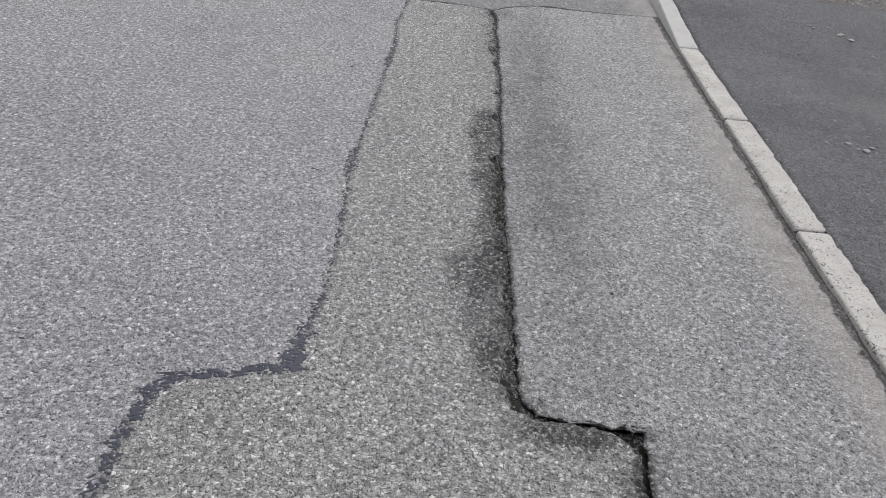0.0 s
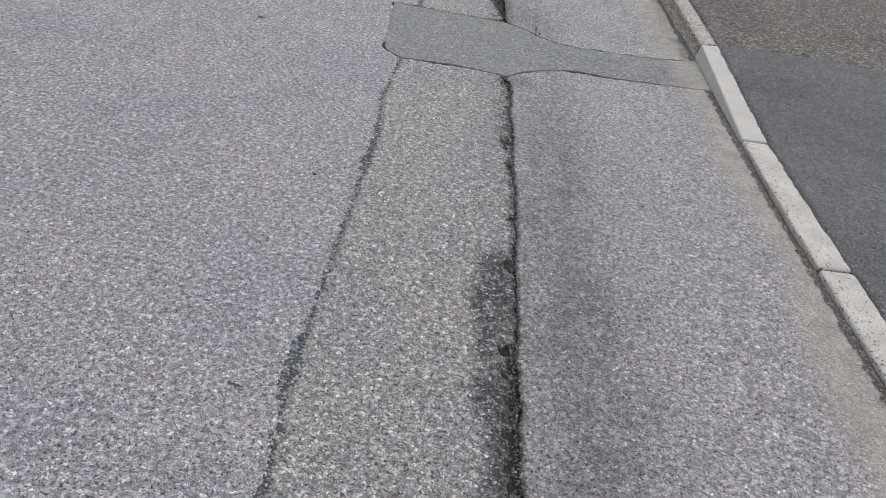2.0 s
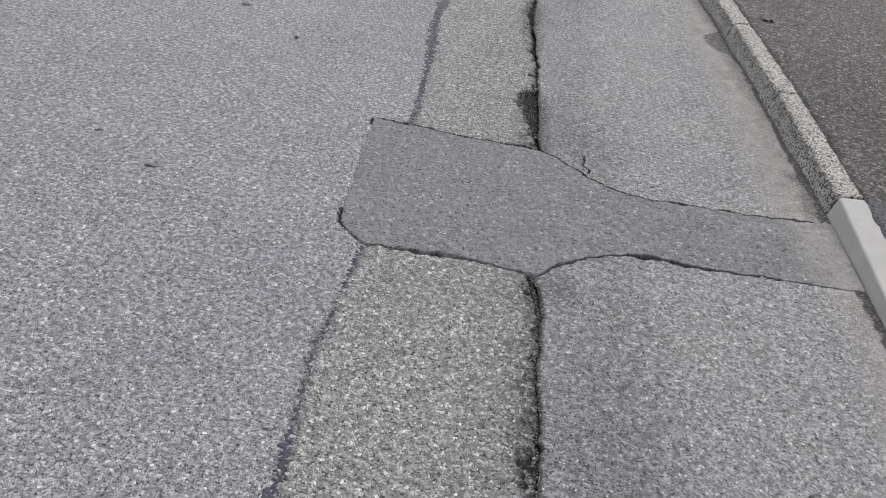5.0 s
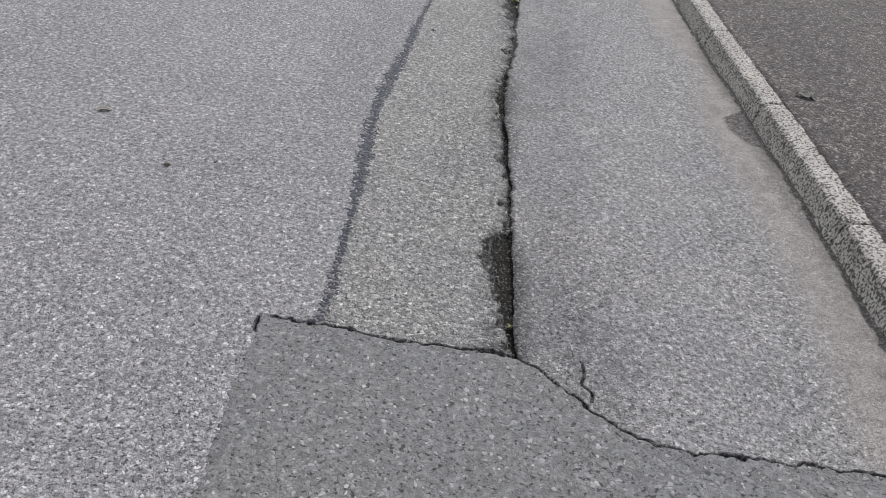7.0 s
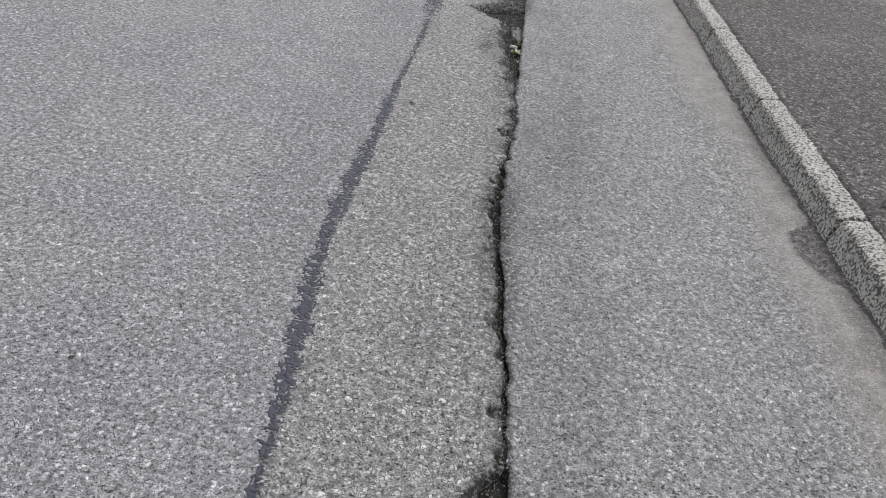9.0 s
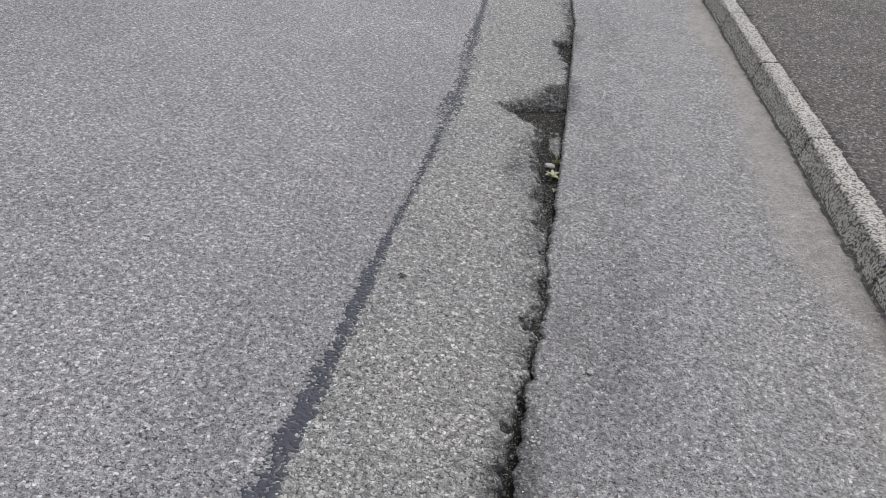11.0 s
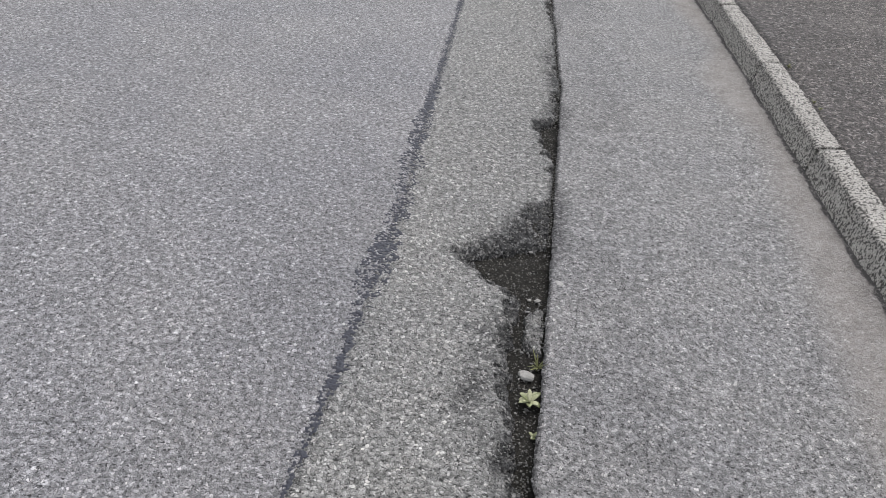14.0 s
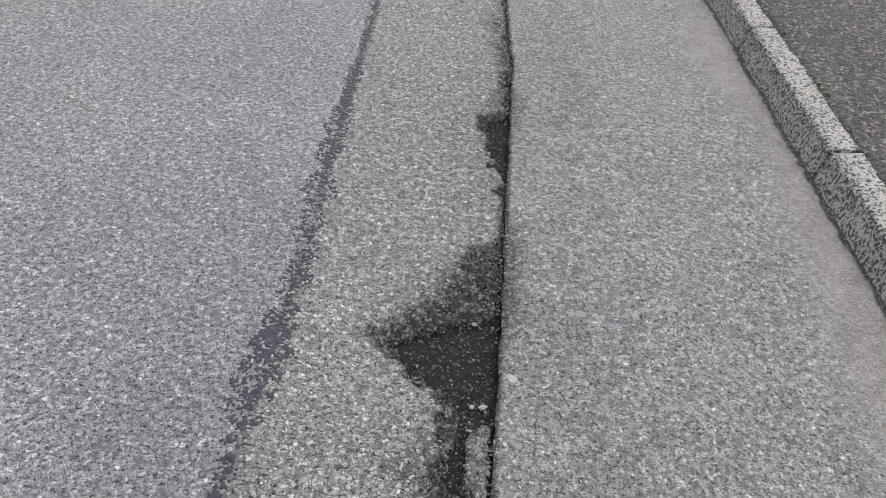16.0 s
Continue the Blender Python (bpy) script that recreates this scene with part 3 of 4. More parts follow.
ground = part("ground", bm, road_mat, flat=True)
tagged(ground, "grey asphalt ground reaching out beyond the road", "ground", kind="structure")


# ---- kerb stones ----
def kerb_stone(y0, y1, material, label, rough, batter, radius, seed):
    """One stone laid from y0 to y1 along the kerb line."""
    n = 40
    gap = 0.0045
    yy = np.concatenate([[y0 + gap, y0 + gap + 0.004], np.linspace(y0 + 0.02, y1 - 0.02, n), [y1 - gap - 0.004, y1 - gap]])
    dip = np.concatenate([[0.009, 0.002], np.zeros(n), [0.002, 0.009]])
    xa, xb = kerb_x(y0), kerb_x(y1)
    za, zb = kerb_top(y0), kerb_top(y1)
    t = (yy - y0) / (y1 - y0)
    base, top = xa + (xb - xa) * t, za + (zb - za) * t
    arc = [(k / 6 * math.pi / 2) for k in range(1, 7)]
    bm = bmesh.new()
    rows = []
    grime = []
    for i in range(len(yy)):
        crown = 0.006 + 0.05 * max(0.0, top[i] - 0.06)
        h = top[i] - crown
        r = min(radius, 0.6 * max(0.012, h - 0.04))
        lean = batter * min(1.0, max(0.15, (top[i] - 0.05) / 0.1))
        ring = [(0.0, -0.14)] + [(lean * k / 6, 0.0 + (h - r) * k / 6) for k in range(7)]
        ring += [(lean + r * (1 - math.cos(q)), h - r + r * math.sin(q)) for q in arc]
        ring += [(lean + r + (KERB_W - lean - r - 0.006) * k / 5, h + crown * k / 5) for k in range(1, 6)]
        ring += [(KERB_W, top[i] - 0.004), (KERB_W, -0.14)]
        row = []
        for j, (px, pz) in enumerate(ring):
            wob = rough * (noise.noise((px * 40 + seed, yy[i] * 40, pz * 40)) + 0.6 * noise.noise((px * 110, yy[i] * 110 + seed, pz * 110)))
            inner = dip[i]
            row.append(bm.verts.new((base[i] + px + (inner if px < 0.05 else -inner * 0.3) + (wob if pz > 0 else 0), yy[i], pz + (wob - inner if pz > h * 0.6 else 0))))
        rows.append(row)
    for p, q in zip(rows, rows[1:]):
        for j in range(len(p) - 1):
            bm.faces.new((p[j], p[j + 1], q[j + 1], q[j]))
    bm.faces.new(rows[0])
    bm.faces.new(rows[-1][::-1])
    bmesh.ops.recalc_face_normals(bm, faces=bm.faces)
    ob = part("kerb_stone", bm, material)
    me = ob.data
    co = np.empty(len(me.vertices) * 3)
    me.vertices.foreach_get("co", co)
    co = co.reshape(-1, 3)
    front = co[:, 0] - np.interp(co[:, 1], yy, base)
    hh = np.interp(co[:, 1], yy, top) - co[:, 2]
    ends = np.minimum(np.abs(co[:, 1] - y0), np.abs(co[:, 1] - y1))
    soot = np.exp(-((front - 0.015) / 0.03) ** 2) * np.exp(-((hh - 0.03) / 0.035) ** 2) if rough > 0.002 else 0 * front
    # first term darkens the raised stones' foot: dirt plus painted crevice shade
    g = 0.3 * smooth(0.012, 0.0, co[:, 2] - 0.075) * smooth(0.03, 0.01, front) * smooth(6.0, 6.6, co[:, 1]) + 0.42 * soot + 0.5 * smooth(0.012, 0.0, ends) + 0.25 * smooth(0.02, 0.0, KERB_W - front)
    me.attributes.new("grime", "FLOAT", "POINT").data.foreach_set("value", g.astype(np.float32))
    return tagged(ob, label, "kerb stone", group="kerb stones")


JOINTS = [-5.3, -4.3, -3.3, -2.3, -1.3, -0.28, 0.75, 1.82, 2.86, 3.88, 4.92, 6.02, 6.97, 8.0, 9.04, 10.05, 11.05, 12.03, 13.05, 14.1, 15.1, 16.1, 17.1, 18.1]
for k, (y0, y1) in enumerate(zip(JOINTS, JOINTS[1:])):
    if y1 < 5:
        kerb_stone(y0, y1, low_kerb_mat, "pale pitted concrete kerb stone lowered nearly flush", 0.0022, 0.004, 0.012, k * 7.3)
    elif y1 < 6.5:
        kerb_stone(y0, y1, new_kerb_mat, "smooth light grey concrete ramp kerb stone, newly cast", 0.0004, 0.026, 0.010, k * 7.3)
    else:
        kerb_stone(y0, y1, old_kerb_mat, "old raised concrete kerb stone with exposed aggregate and grime", 0.0035, 0.024, 0.020, k * 7.3)


# ---- small things ----
def stone_material(name, dark, light):
    n = Nodes(name)
    rnd = n.add("ShaderNodeNewGeometry").outputs["Random Per Island"]
    col = n.ramp(rnd, (0.0, dark), (0.6, tuple((a + b) / 2 for a, b in zip(dark, light))), (1.0, light))
    col = n.mix(1.0, col, n.ramp(n.noise(120, 4, 0.7), (0.3, 0.75), (0.7, 1.15)), "MULTIPLY")
    n.bump(n.noise(300, 3), 0.001, 0.6)
    return n.done(col, 0.8)


def leaf_material(name, dark, light):
    n = Nodes(name)
    rnd = n.add("ShaderNodeObjectInfo").outputs["Random"]
    col = n.mix(rnd, dark, light)
    col = n.mix(1.0, col, n.ramp(n.noise(140, 3), (0.3, 0.75), (0.7, 1.2)), "MULTIPLY")
    return n.done(col, 0.6)


grit_mat = stone_material("grey_grit", (0.03, 0.029, 0.027), (0.20, 0.194, 0.184))
pale_mat = stone_material("pale_stone", (0.17, 0.165, 0.155), (0.24, 0.233, 0.22))
flake_mat = stone_material("pale_grit", (0.12, 0.118, 0.116), (0.46, 0.45, 0.44))
patch_stone_mat = stone_material("grey_patch_stone", (0.08, 0.08, 0.078), (0.31, 0.305, 0.295))
rim_mat = stone_material("rim_chips", (0.03, 0.03, 0.029), (0.18, 0.176, 0.17))
white_mat = stone_material("bedded_stone", (0.25, 0.245, 0.235), (0.29, 0.283, 0.272))
rubble_mat = stone_material("asphalt_rubble", (0.04, 0.04, 0.04), (0.21, 0.205, 0.2))
weed_mat = leaf_material("pale_weed_leaf", (0.13, 0.15, 0.06), (0.34, 0.34, 0.22))
grass_mat = leaf_material("yellow_grass", (0.075, 0.085, 0.03), (0.16, 0.16, 0.06))
litter_mat = leaf_material("dead_leaf_black", (0.012, 0.010, 0.008), (0.03, 0.025, 0.016))
brown_mat = leaf_material("dead_leaf_brown", (0.06, 0.052, 0.045), (0.08, 0.068, 0.058))
olive_mat = leaf_material("dead_leaf_olive", (0.10, 0.095, 0.075), (0.13, 0.12, 0.10))
shrub_mat = leaf_material("dark_shrub_leaf", (0.015, 0.022, 0.010), (0.035, 0.05, 0.02))


def pebble_mesh(size, flat, seed, detail=2):
    bm = bmesh.new()
    bmesh.ops.create_icosphere(bm, subdivisions=detail, radius=size / 2)
    for v in bm.verts:
        k = 1 + 0.5 * noise.noise(v.co * (1.7 / size) + Vector((seed, seed * 2, 0)))
        cut = v.co.normalized().dot(Vector((math.sin(seed), math.cos(seed), 0.4)).normalized())
        k *= 1 - 0.22 * max(0, cut - 0.55) / 0.45
        v.co *= k
        v.co.x *= 1.15
        v.co.z *= flat
    return bm


def pebble(x, y, z, size, material, label, seed, flat=0.6, name="pebble", group="loose pebbles"):
    ob = part(name, pebble_mesh(size, flat, seed, 1 if size < 0.035 else 2), material, flat=True)
    ob.matrix_world = pose(x, y, z + size * flat * 0.32, 0, 0, seed * 57)
    return tagged(ob, label, "stone", group=group)


def grit(name, places, sizes, flat, material, label, seed):
    """Many loose grains as one mesh: squashed, skewed icosahedra."""
    bm = bmesh.new()
    bmesh.ops.create_icosphere(bm, subdivisions=1, radius=0.5)
    bm.verts.ensure_lookup_table()
    ball = np.array([v.co[:] for v in bm.verts])
    tris = np.array([[v.index for v in f.verts] for f in bm.faces])
    bm.free()
    keep = len(places)
    rng = np.random.default_rng(seed)
    shape = ball[None] * (1 + 0.45 * rng.uniform(-1, 1, (keep, len(ball), 1)))
    shape = shape * np.stack([rng.uniform(0.7, 1.4, keep), rng.uniform(0.6, 1.0, keep), np.full(keep, flat) * rng.uniform(0.7, 1.3, keep)], -1)[:, None, :]
    a = rng.uniform(0, 6.283, keep)
    ca, sa = np.cos(a)[:, None], np.sin(a)[:, None]
    x, y = shape[..., 0] * ca - shape[..., 1] * sa, shape[..., 0] * sa + shape[..., 1] * ca
    co = np.stack([x, y, shape[..., 2]], -1) * np.asarray(sizes)[:, None, None] + np.asarray(places)[:, None, :]
    me = bpy.data.meshes.new(name)
    faces = (tris[None] + (np.arange(keep) * len(ball))[:, None, None]).reshape(-1, 3).astype(np.int32)
    me.vertices.add(keep * len(ball))
    me.vertices.foreach_set("co", co.astype(np.float32).ravel())
    me.loops.add(faces.size)
    me.loops.foreach_set("vertex_index", faces.ravel())
    me.polygons.add(len(faces))
    me.polygons.foreach_set("loop_start", np.arange(0, faces.size, 3, dtype=np.int32))
    me.update(calc_edges=True)
    me.validate()
    me.polygons.foreach_set("use_smooth", np.zeros(len(me.polygons), bool))
    me.materials.append(material)
    return tagged(new(name, me), label, "grit", kind="stuff")


rng = np.random.default_rng(7)
# grit on the floor of the pothole and in the crack
gy = np.concatenate([rng.uniform(9.9, 10.22, 190), rng.uniform(9.2, 9.9, 200), rng.uniform(6.2, 6.75, 70), rng.uniform(1.8, 13, 4200)])
gs = rng.uniform(0, 1, len(gy)) * np.maximum(0.012, hole(gy) * 0.95)
gx = crack_line(gy) - gs
gz = -0.030 + 0.020 * smooth(0.02, 0.006, hole(gy)) + 0.006 * rng.uniform(0, 1, len(gy))
jx = rng.uniform(0.66, 0.985, 420)
gx, gy = np.append(gx, jx), np.append(gy, np.interp(jx, [0.655, 0.693, 0.967], [1.79, 1.757, 1.742]) - rng.uniform(-0.004, 0.022, 420))
gz = np.append(gz, rng.uniform(-0.014, -0.004, 420))
grit("crack_grit", np.stack([gx, gy, gz], -1), rng.uniform(0.002, 0.0055, len(gy)) * rng.choice([1, 1, 1, 1, 1.6], len(gy)), 0.6, grit_mat, "loose pale grit on the soil of the pothole", 1)
# rubble on the remnant in the channel
gy = rng.uniform(9.70, 9.92, 130)
gx = crack_x(gy) - rng.uniform(0.0, 0.055, 130)
grit("rubble", np.stack([gx, gy, -0.016 + 0.004 * rng.uniform(-1, 1, 130)], -1), rng.uniform(0.004, 0.012, 130), 0.75, rubble_mat, "heap of broken asphalt rubble in the channel", 2)
# loosened chips on the worn slope beside the hole
gy = np.concatenate([rng.uniform(9.3, 10.55, 900), rng.uniform(10.15, 10.52, 900)])
gs = hole(gy) + rng.uniform(0, 1, 1800) * (worn(gy) - hole(gy))
gx = crack_x(gy) - gs
grit("loose_chips", np.stack([gx, gy, -0.017 * smooth(1.0, 0.2, (gs - hole(gy)) / np.maximum(worn(gy) - hole(gy), 0.01)) - 0.002], -1), rng.uniform(0.003, 0.008, 1800), 0.7, rim_mat, "loosened stone chips on the worn rim of the pothole", 3)
# stones that stand proud of the strip and the carriageway
count = 36000
gy = rng.uniform(1.1, 12.8, count)
gx = np.where(rng.uniform(0, 1, count) < 0.42, rng.uniform(0.0, 0.55, count), rng.uniform(-1.5, 1.5, count))
ok = (np.abs(gx - crack_x(gy)) > 0.015) & (patch_inset(gx, gy) < -0.025) & ~((gx < crack_x(gy)) & (crack_x(gy) - gx < worn(gy) + 0.02)) & (np.abs(gx - tar_x(gy)) > 0.02)
ok &= ~((gy > 1.72) & (gy < 1.78) & (gx > 0.6)) & (gx < kerb_x(gy) - 0.16)
gx, gy = gx[ok], gy[ok]
grit("stone_chips", np.stack([gx, gy, ground_z(gx, gy) + 0.0001], -1), rng.uniform(0.003, 0.0085, len(gx)), 0.24, flake_mat, "pale stone chips bedded in the worn asphalt", 4)
# flakes on the patch and grit on the footway
gx, gy = rng.uniform(-0.05, 1.5, 1300), rng.uniform(5.3, 6.15, 1300)
ok = patch_inset(gx, gy) > 0.02
gx, gy = gx[ok], gy[ok]
grit("patch_chips", np.stack([gx, gy, ground_z(gx, gy) + 0.001], -1), rng.uniform(0.004, 0.013, len(gx)), 0.2, patch_stone_mat, "pale flat stone flakes showing in the patch", 5)
gy = rng.uniform(6.02, 14.5, 8000)
gx = kerb_x(gy) + KERB_W + 0.02 + rng.uniform(0, 1, 8000) ** 1.3 * 1.9
grit("footway_grit", np.stack([gx, gy, footway_z(gx, gy) + 0.001], -1), rng.uniform(0.003, 0.010, 8000), 0.4, flake_mat, "pale grit strewn over the brown footway", 6)
gy = rng.uniform(1.6, 6.0, 2400)
gx = kerb_x(gy) + KERB_W + rng.uniform(0, 1, 2400) ** 1.7 * 1.8
grit("driveway_grit", np.stack([gx, gy, footway_z(gx, gy) + 0.001], -1), rng.uniform(0.003, 0.008, 2400), 0.4, patch_stone_mat, "grit gathered on the dark driveway beside the kerb", 8)

# stones that can be told apart
pebble(0.508, 9.632, -0.03, 0.040, pale_mat, "white rounded pebble lying on dark soil in the crack", 2.6, 0.5)
pebble(0.501, 9.966, -0.03, 0.015, pale_mat, "small pale pebble on the floor of the pothole", 2.1, 0.5)
pebble(0.526, 9.970, -0.03, 0.019, pale_mat, "small flat pale pebble on the floor of the pothole", 3.7, 0.45)
pebble(0.495, 10.225, -0.03, 0.017, grit_mat, "grey pebble under the rim of the pothole", 4.4, 0.7)
pebble(0.587, 10.04, 0.0, 0.026, white_mat, "flat pale stone bedded beside the pothole", 5.2, 0.07)
for px, py, size, seed in ((0.927, 10.553, 0.014, 1.1), (1.438, 11.335, 0.015, 2.3), (0.938, 9.663, 0.013, 3.1), (0.631, 8.664, 0.016, 4.5), (0.908, 4.354, 0.014, 6.1), (0.665, 8.361, 0.022, 7.7)):
    pebble(px, py, float(ground_z(np.array(px), np.array(py))) - 0.001, size, pale_mat, "small pale pebble on the asphalt of the gutter strip", seed, 0.5)
for px, py, size, seed in ((2.64, 5.47, 0.03, 1.5), (2.75, 5.52, 0.028, 2.5), (2.80, 5.41, 0.05, 3.5), (2.85, 5.35, 0.045, 4.5), (2.92, 5.15, 0.028, 5.5), (2.24, 3.74, 0.042, 6.5), (2.30, 3.68, 0.05, 7.5), (2.135, 3.72, 0.03, 8.5), (2.345, 3.72, 0.035, 9.5), (2.265, 3.69, 0.026, 1.9)):
    pebble(px, py, float(footway_z(np.array(px), np.array(py))) - 0.001, size * 0.8, rubble_mat, "broken dark grey stone lying on the dark driveway", seed, 0.5, "broken_stone", "broken stones on the driveway")


def blade(length, width, lift, curl, cup=0.25):
    """A leaf of some thickness, from its foot outwards along +y."""
    bm = bmesh.new()
    rows = []
    n = 6
    for i in range(n + 1):
        t = i / n
        w = width * math.sin(math.pi * min(1, 0.12 + 0.88 * t)) ** 0.75 * (1 - 0.15 * t) + 0.0006
        y, z = length * t * math.cos(curl * t * 0.6), length * (lift * t - curl * 0.35 * t * t)
        rows.append([(-w / 2, y, z + cup * w), (0, y, z), (w / 2, y, z + cup * w)])
    top = [[bm.verts.new(p) for p in r] for r in rows]
    low = [[bm.verts.new((p[0], p[1], p[2] - 0.0007)) for p in r] for r in rows]
    for a, b, c, d in zip(top, top[1:], low, low[1:]):
        for j in (0, 1):
            bm.faces.new((a[j], a[j + 1], b[j + 1], b[j]))
            bm.faces.new((d[j], d[j + 1], c[j + 1], c[j]))
        bm.faces.new((a[0], b[0], d[0], c[0]))
        bm.faces.new((b[2], a[2], c[2], d[2]))
    bm.faces.new((top[0][2], top[0][1], top[0][0], low[0][0], low[0][1], low[0][2]))
    bm.faces.new((top[-1][0], top[-1][1], top[-1][2], low[-1][2], low[-1][1], low[-1][0]))
    return bm


def plant(name, x, y, z, leaves, length, width, lift, material, leaf_name, label, category, seed):
    r = random.Random(seed)
    foot = new(name)
    foot.matrix_world = pose(x, y, z)
    bm = bmesh.new()
    bmesh.ops.create_cone(bm, cap_ends=True, segments=7, radius1=0.004, radius2=0.0025, depth=0.012)
    part("stem", bm, material, foot)
    for k in range(leaves):
        leaf = part(leaf_name, blade(length * r.uniform(0.65, 1.1), width * r.uniform(0.8, 1.2), lift * r.uniform(0.5, 1.3), r.uniform(0.2, 1.0)), material, foot)
        leaf.matrix_local = pose(0, 0, 0.004 + 0.002 * r.random(), r.uniform(-8, 8), r.uniform(-14, 14), 360 * k / leaves + r.uniform(-22, 22))
    return tagged(foot, label, category)


plant("weed", 0.520, 9.535, -0.030, 14, 0.038, 0.015, 0.65, weed_mat, "leaf", "pale green weed rosette growing in the crack", "weed", 3)
plant("grass_tuft", 0.536, 9.668, -0.030, 13, 0.036, 0.0032, 0.9, grass_mat, "blade", "yellowish grass tuft growing against the crack's edge", "grass", 5)
plant("weed", 0.535, 9.42, -0.030, 6, 0.018, 0.007, 0.5, weed_mat, "leaf", "tiny green weed in the dark crack", "weed", 8)
plant("moss_sprout", 0.556, 6.31, -0.024, 7, 0.014, 0.005, 0.6, grass_mat, "leaf", "tiny yellow-green sprout in the open crack", "weed", 9)


for mx, my, count, seed in ((0.004, 11.42, 9, 21), (0.0, 11.50, 7, 22), (0.006, 11.95, 8, 23), (0.0, 10.52, 6, 24)):
    mx = float(kerb_x(my)) + KERB_W + mx
    plant("moss_tuft", mx, my, float(footway_z(np.array(mx), np.array(my))) - 0.002, count, 0.016, 0.006, 0.7, grass_mat, "leaf", "small yellow-green moss tuft behind the kerb", "moss", seed)


def litter(name, x, y, z, length, width, turn, material, label, category, seed, crumple=0.35):
    """A dry scrap: a leaf-shaped sheet, crumpled."""
    bm = blade(length, width, 0.05, 0.2, 0.15)
    bmesh.ops.subdivide_edges(bm, edges=bm.edges, cuts=2, use_grid_fill=True)
    for v in bm.verts:
        k = noise.noise(v.co * (3.5 / length) + Vector((seed, 0, seed)))
        v.co.z += crumple * width * (0.5 + k)
        v.co.x += 0.25 * width * noise.noise(v.co * (5 / length) + Vector((0, seed, 0)))
    low = min(v.co.z for v in bm.verts)
    for v in bm.verts:
        v.co.z -= low
    ob = part(name, bm, material)
    ob.matrix_world = pose(x, y, z, 0, 0, turn)
    return tagged(ob, label, category)


def on_road(x, y):
    return float(ground_z(np.array(x), np.array(y))) + 0.0005


litter("bark_scrap", 1.795, 8.11, float(footway_z(np.array(1.83), np.array(8.07))), 0.10, 0.05, -115, litter_mat, "black curled scrap of bark lying on the footway", "debris", 2.2, 0.4)
litter("dead_leaf", -0.72, 5.45, on_road(-0.7, 5.45), 0.045, 0.02, -80, brown_mat, "small grey-brown dead leaf flat on the road", "leaf", 4.1, 0.2)
litter("dead_leaf", -0.965, 5.60, on_road(-0.96, 5.6), 0.03, 0.011, -60, litter_mat, "small dark dead leaf flat on the road", "leaf", 5.1, 0.2)
litter("dead_leaf", -0.615, 6.79, on_road(-0.6, 6.79), 0.03, 0.014, -65, litter_mat, "crumpled black leaf scrap on the road", "leaf", 6.3, 0.5)
litter("dead_leaf", -0.47, 6.87, on_road(-0.47, 6.87), 0.018, 0.010, -40, litter_mat, "tiny dark leaf scrap on the road", "leaf", 7.3, 0.3)
litter("dead_leaf", 0.085, 8.612, on_road(0.09, 8.6) + 0.002, 0.028, 0.018, -70, litter_mat, "small dark leaf scrap on the strip", "leaf", 8.8, 0.3)
litter("dead_leaf", -0.965, 7.09, on_road(-0.96, 7.09), 0.05, 0.026, -70, olive_mat, "olive-brown flattened leaf on the road", "leaf", 9.8, 0.15)
litter("twig_scrap", -0.10, 2.887, on_road(-0.09, 2.89), 0.04, 0.006, -95, litter_mat, "short dark twig scrap on the road", "debris", 1.7, 0.2)
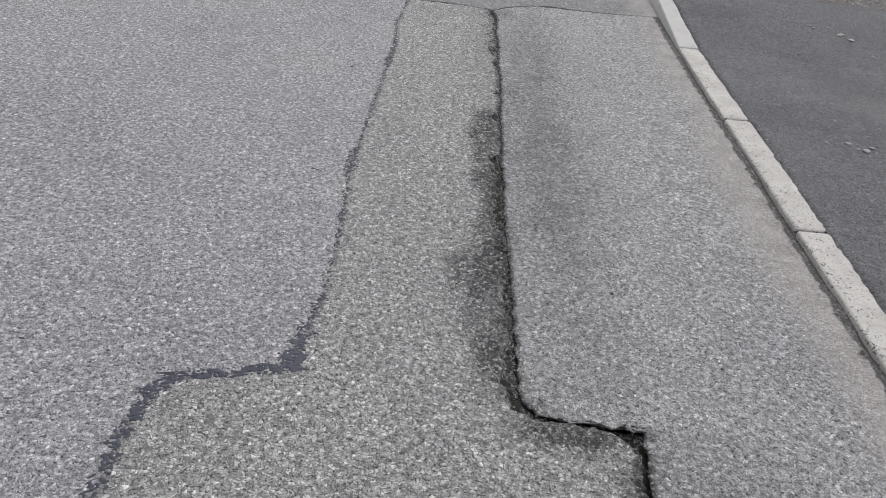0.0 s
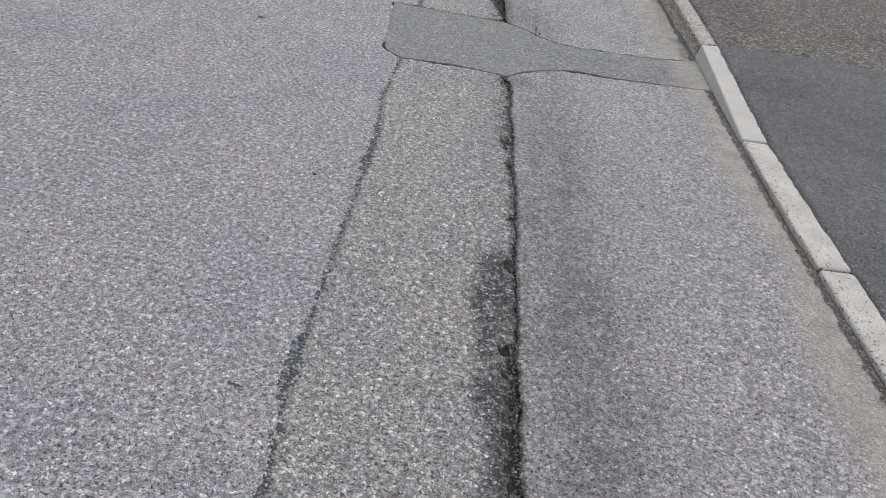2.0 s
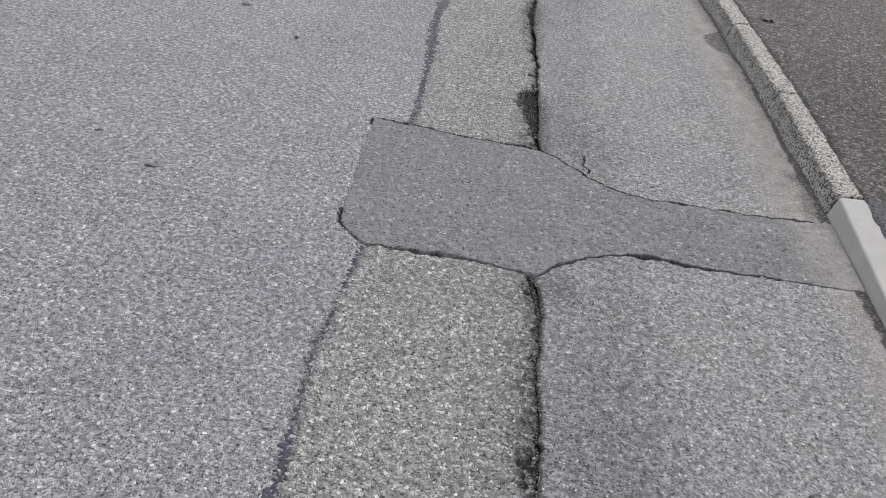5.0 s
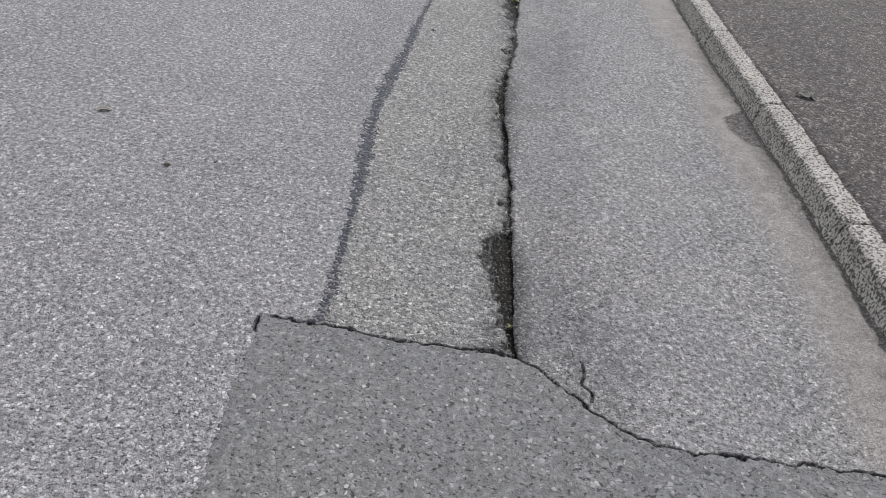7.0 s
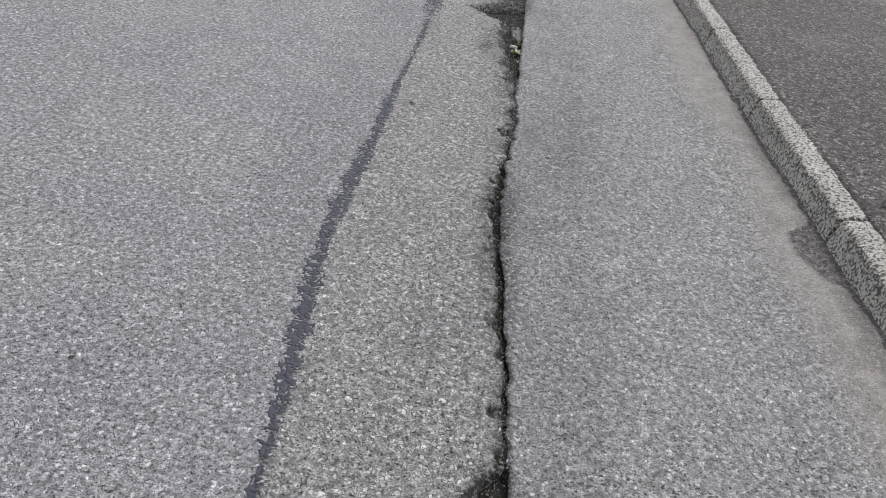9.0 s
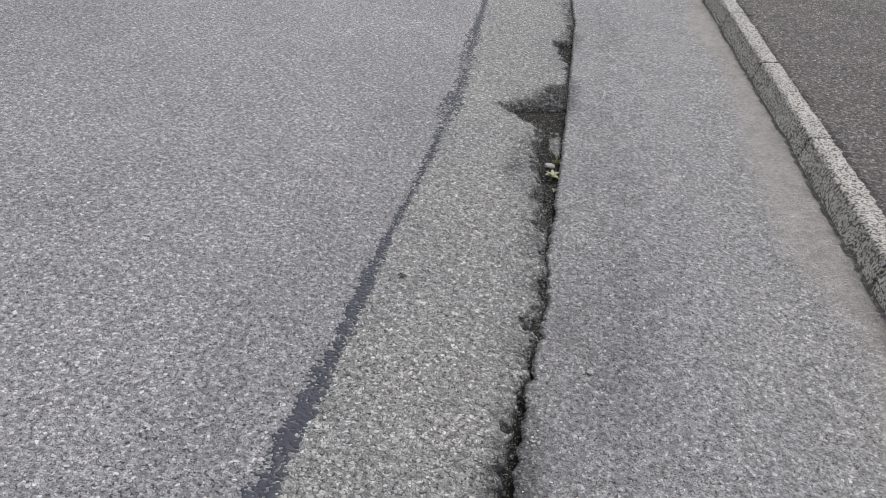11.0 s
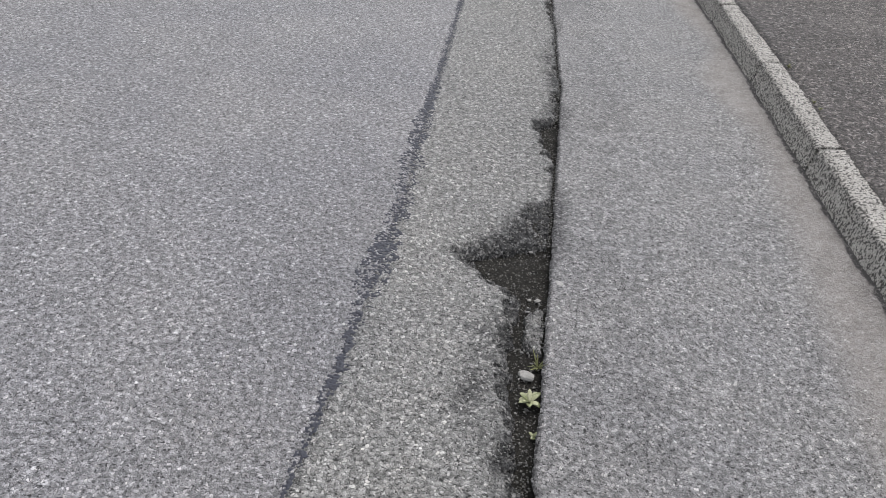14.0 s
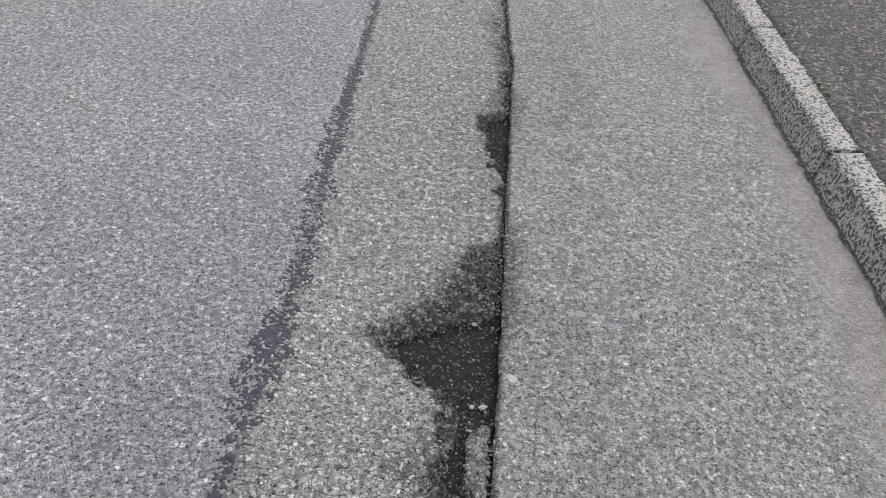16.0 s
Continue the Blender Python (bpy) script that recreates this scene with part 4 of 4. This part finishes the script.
for px, py, size, seed in ((0.965, 2.335, 0.011, 1.2), (1.25, 4.610, 0.014, 2.2), (1.108, 4.162, 0.011, 3.2), (-0.115, 3.969, 0.016, 4.2), (1.241, 2.024, 0.009, 5.2)):
    ob = part("dark_crumb", pebble_mesh(size, 0.45, seed), litter_mat)
    ob.matrix_world = pose(px, py, on_road(px, py) + size * 0.12, 0, 0, seed * 40)
    tagged(ob, "dark crumb of bitumen lying on the asphalt", "debris", group="dark crumbs")


def shrub(x, y, z, radius, height, leaves, seed):
    """A low dark bush: short stems and many small leaves with gaps between them."""
    r = random.Random(seed)
    foot = new("shrub")
    foot.matrix_world = pose(x, y, z)
    bm = bmesh.new()
    for k in range(9):
        a, lean = r.uniform(0, 6.28), r.uniform(0.1, 0.7)
        got = bmesh.ops.create_cone(bm, cap_ends=True, segments=6, radius1=0.012, radius2=0.004, depth=height * 0.9)
        m = Matrix.Translation((0.1 * math.cos(a), 0.1 * math.sin(a), 0)) @ Matrix.Rotation(a, 4, "Z") @ Matrix.Rotation(lean, 4, "Y") @ Matrix.Translation((0, 0, height * 0.45))
        bmesh.ops.transform(bm, matrix=m, verts=got["verts"])
    part("stems", bm, brown_mat, foot)
    verts, faces = [], []
    for k in range(leaves):
        a, e = r.uniform(0, 6.28), math.asin(r.uniform(0, 1))
        d = radius * (0.55 + 0.45 * r.random() ** 0.5) * (0.85 + 0.3 * noise.noise((math.cos(a) * 2, math.sin(a) * 2, e * 2)))
        p = Vector((d * math.cos(e) * math.cos(a), d * math.cos(e) * math.sin(a), 0.02 + height * math.sin(e) * d / radius))
        m = Matrix.Translation(p) @ Euler((r.uniform(-1, 1), r.uniform(-1, 1), r.uniform(0, 6.28))).to_matrix().to_4x4()
        n, w, h = len(verts), r.uniform(0.010, 0.018), r.uniform(0.03, 0.05)
        verts += [m @ Vector(q) for q in ((0, 0, 0), (w, h * 0.5, 0.006), (0, h, 0), (-w, h * 0.5, 0.006))]
        faces += [(n, n + 1, n + 2), (n, n + 2, n + 3)]
    me = bpy.data.meshes.new("crown")
    me.from_pydata([tuple(v) for v in verts], [], faces)
    me.materials.append(shrub_mat)
    crown = new("crown", me)
    crown.parent = foot
    return tagged(foot, "dark green low shrub at the edge of the footway", "shrub")


shrub(3.84, 9.10, float(footway_z(np.array(3.84), np.array(9.1))), 0.62, 0.5, 2600, 4)
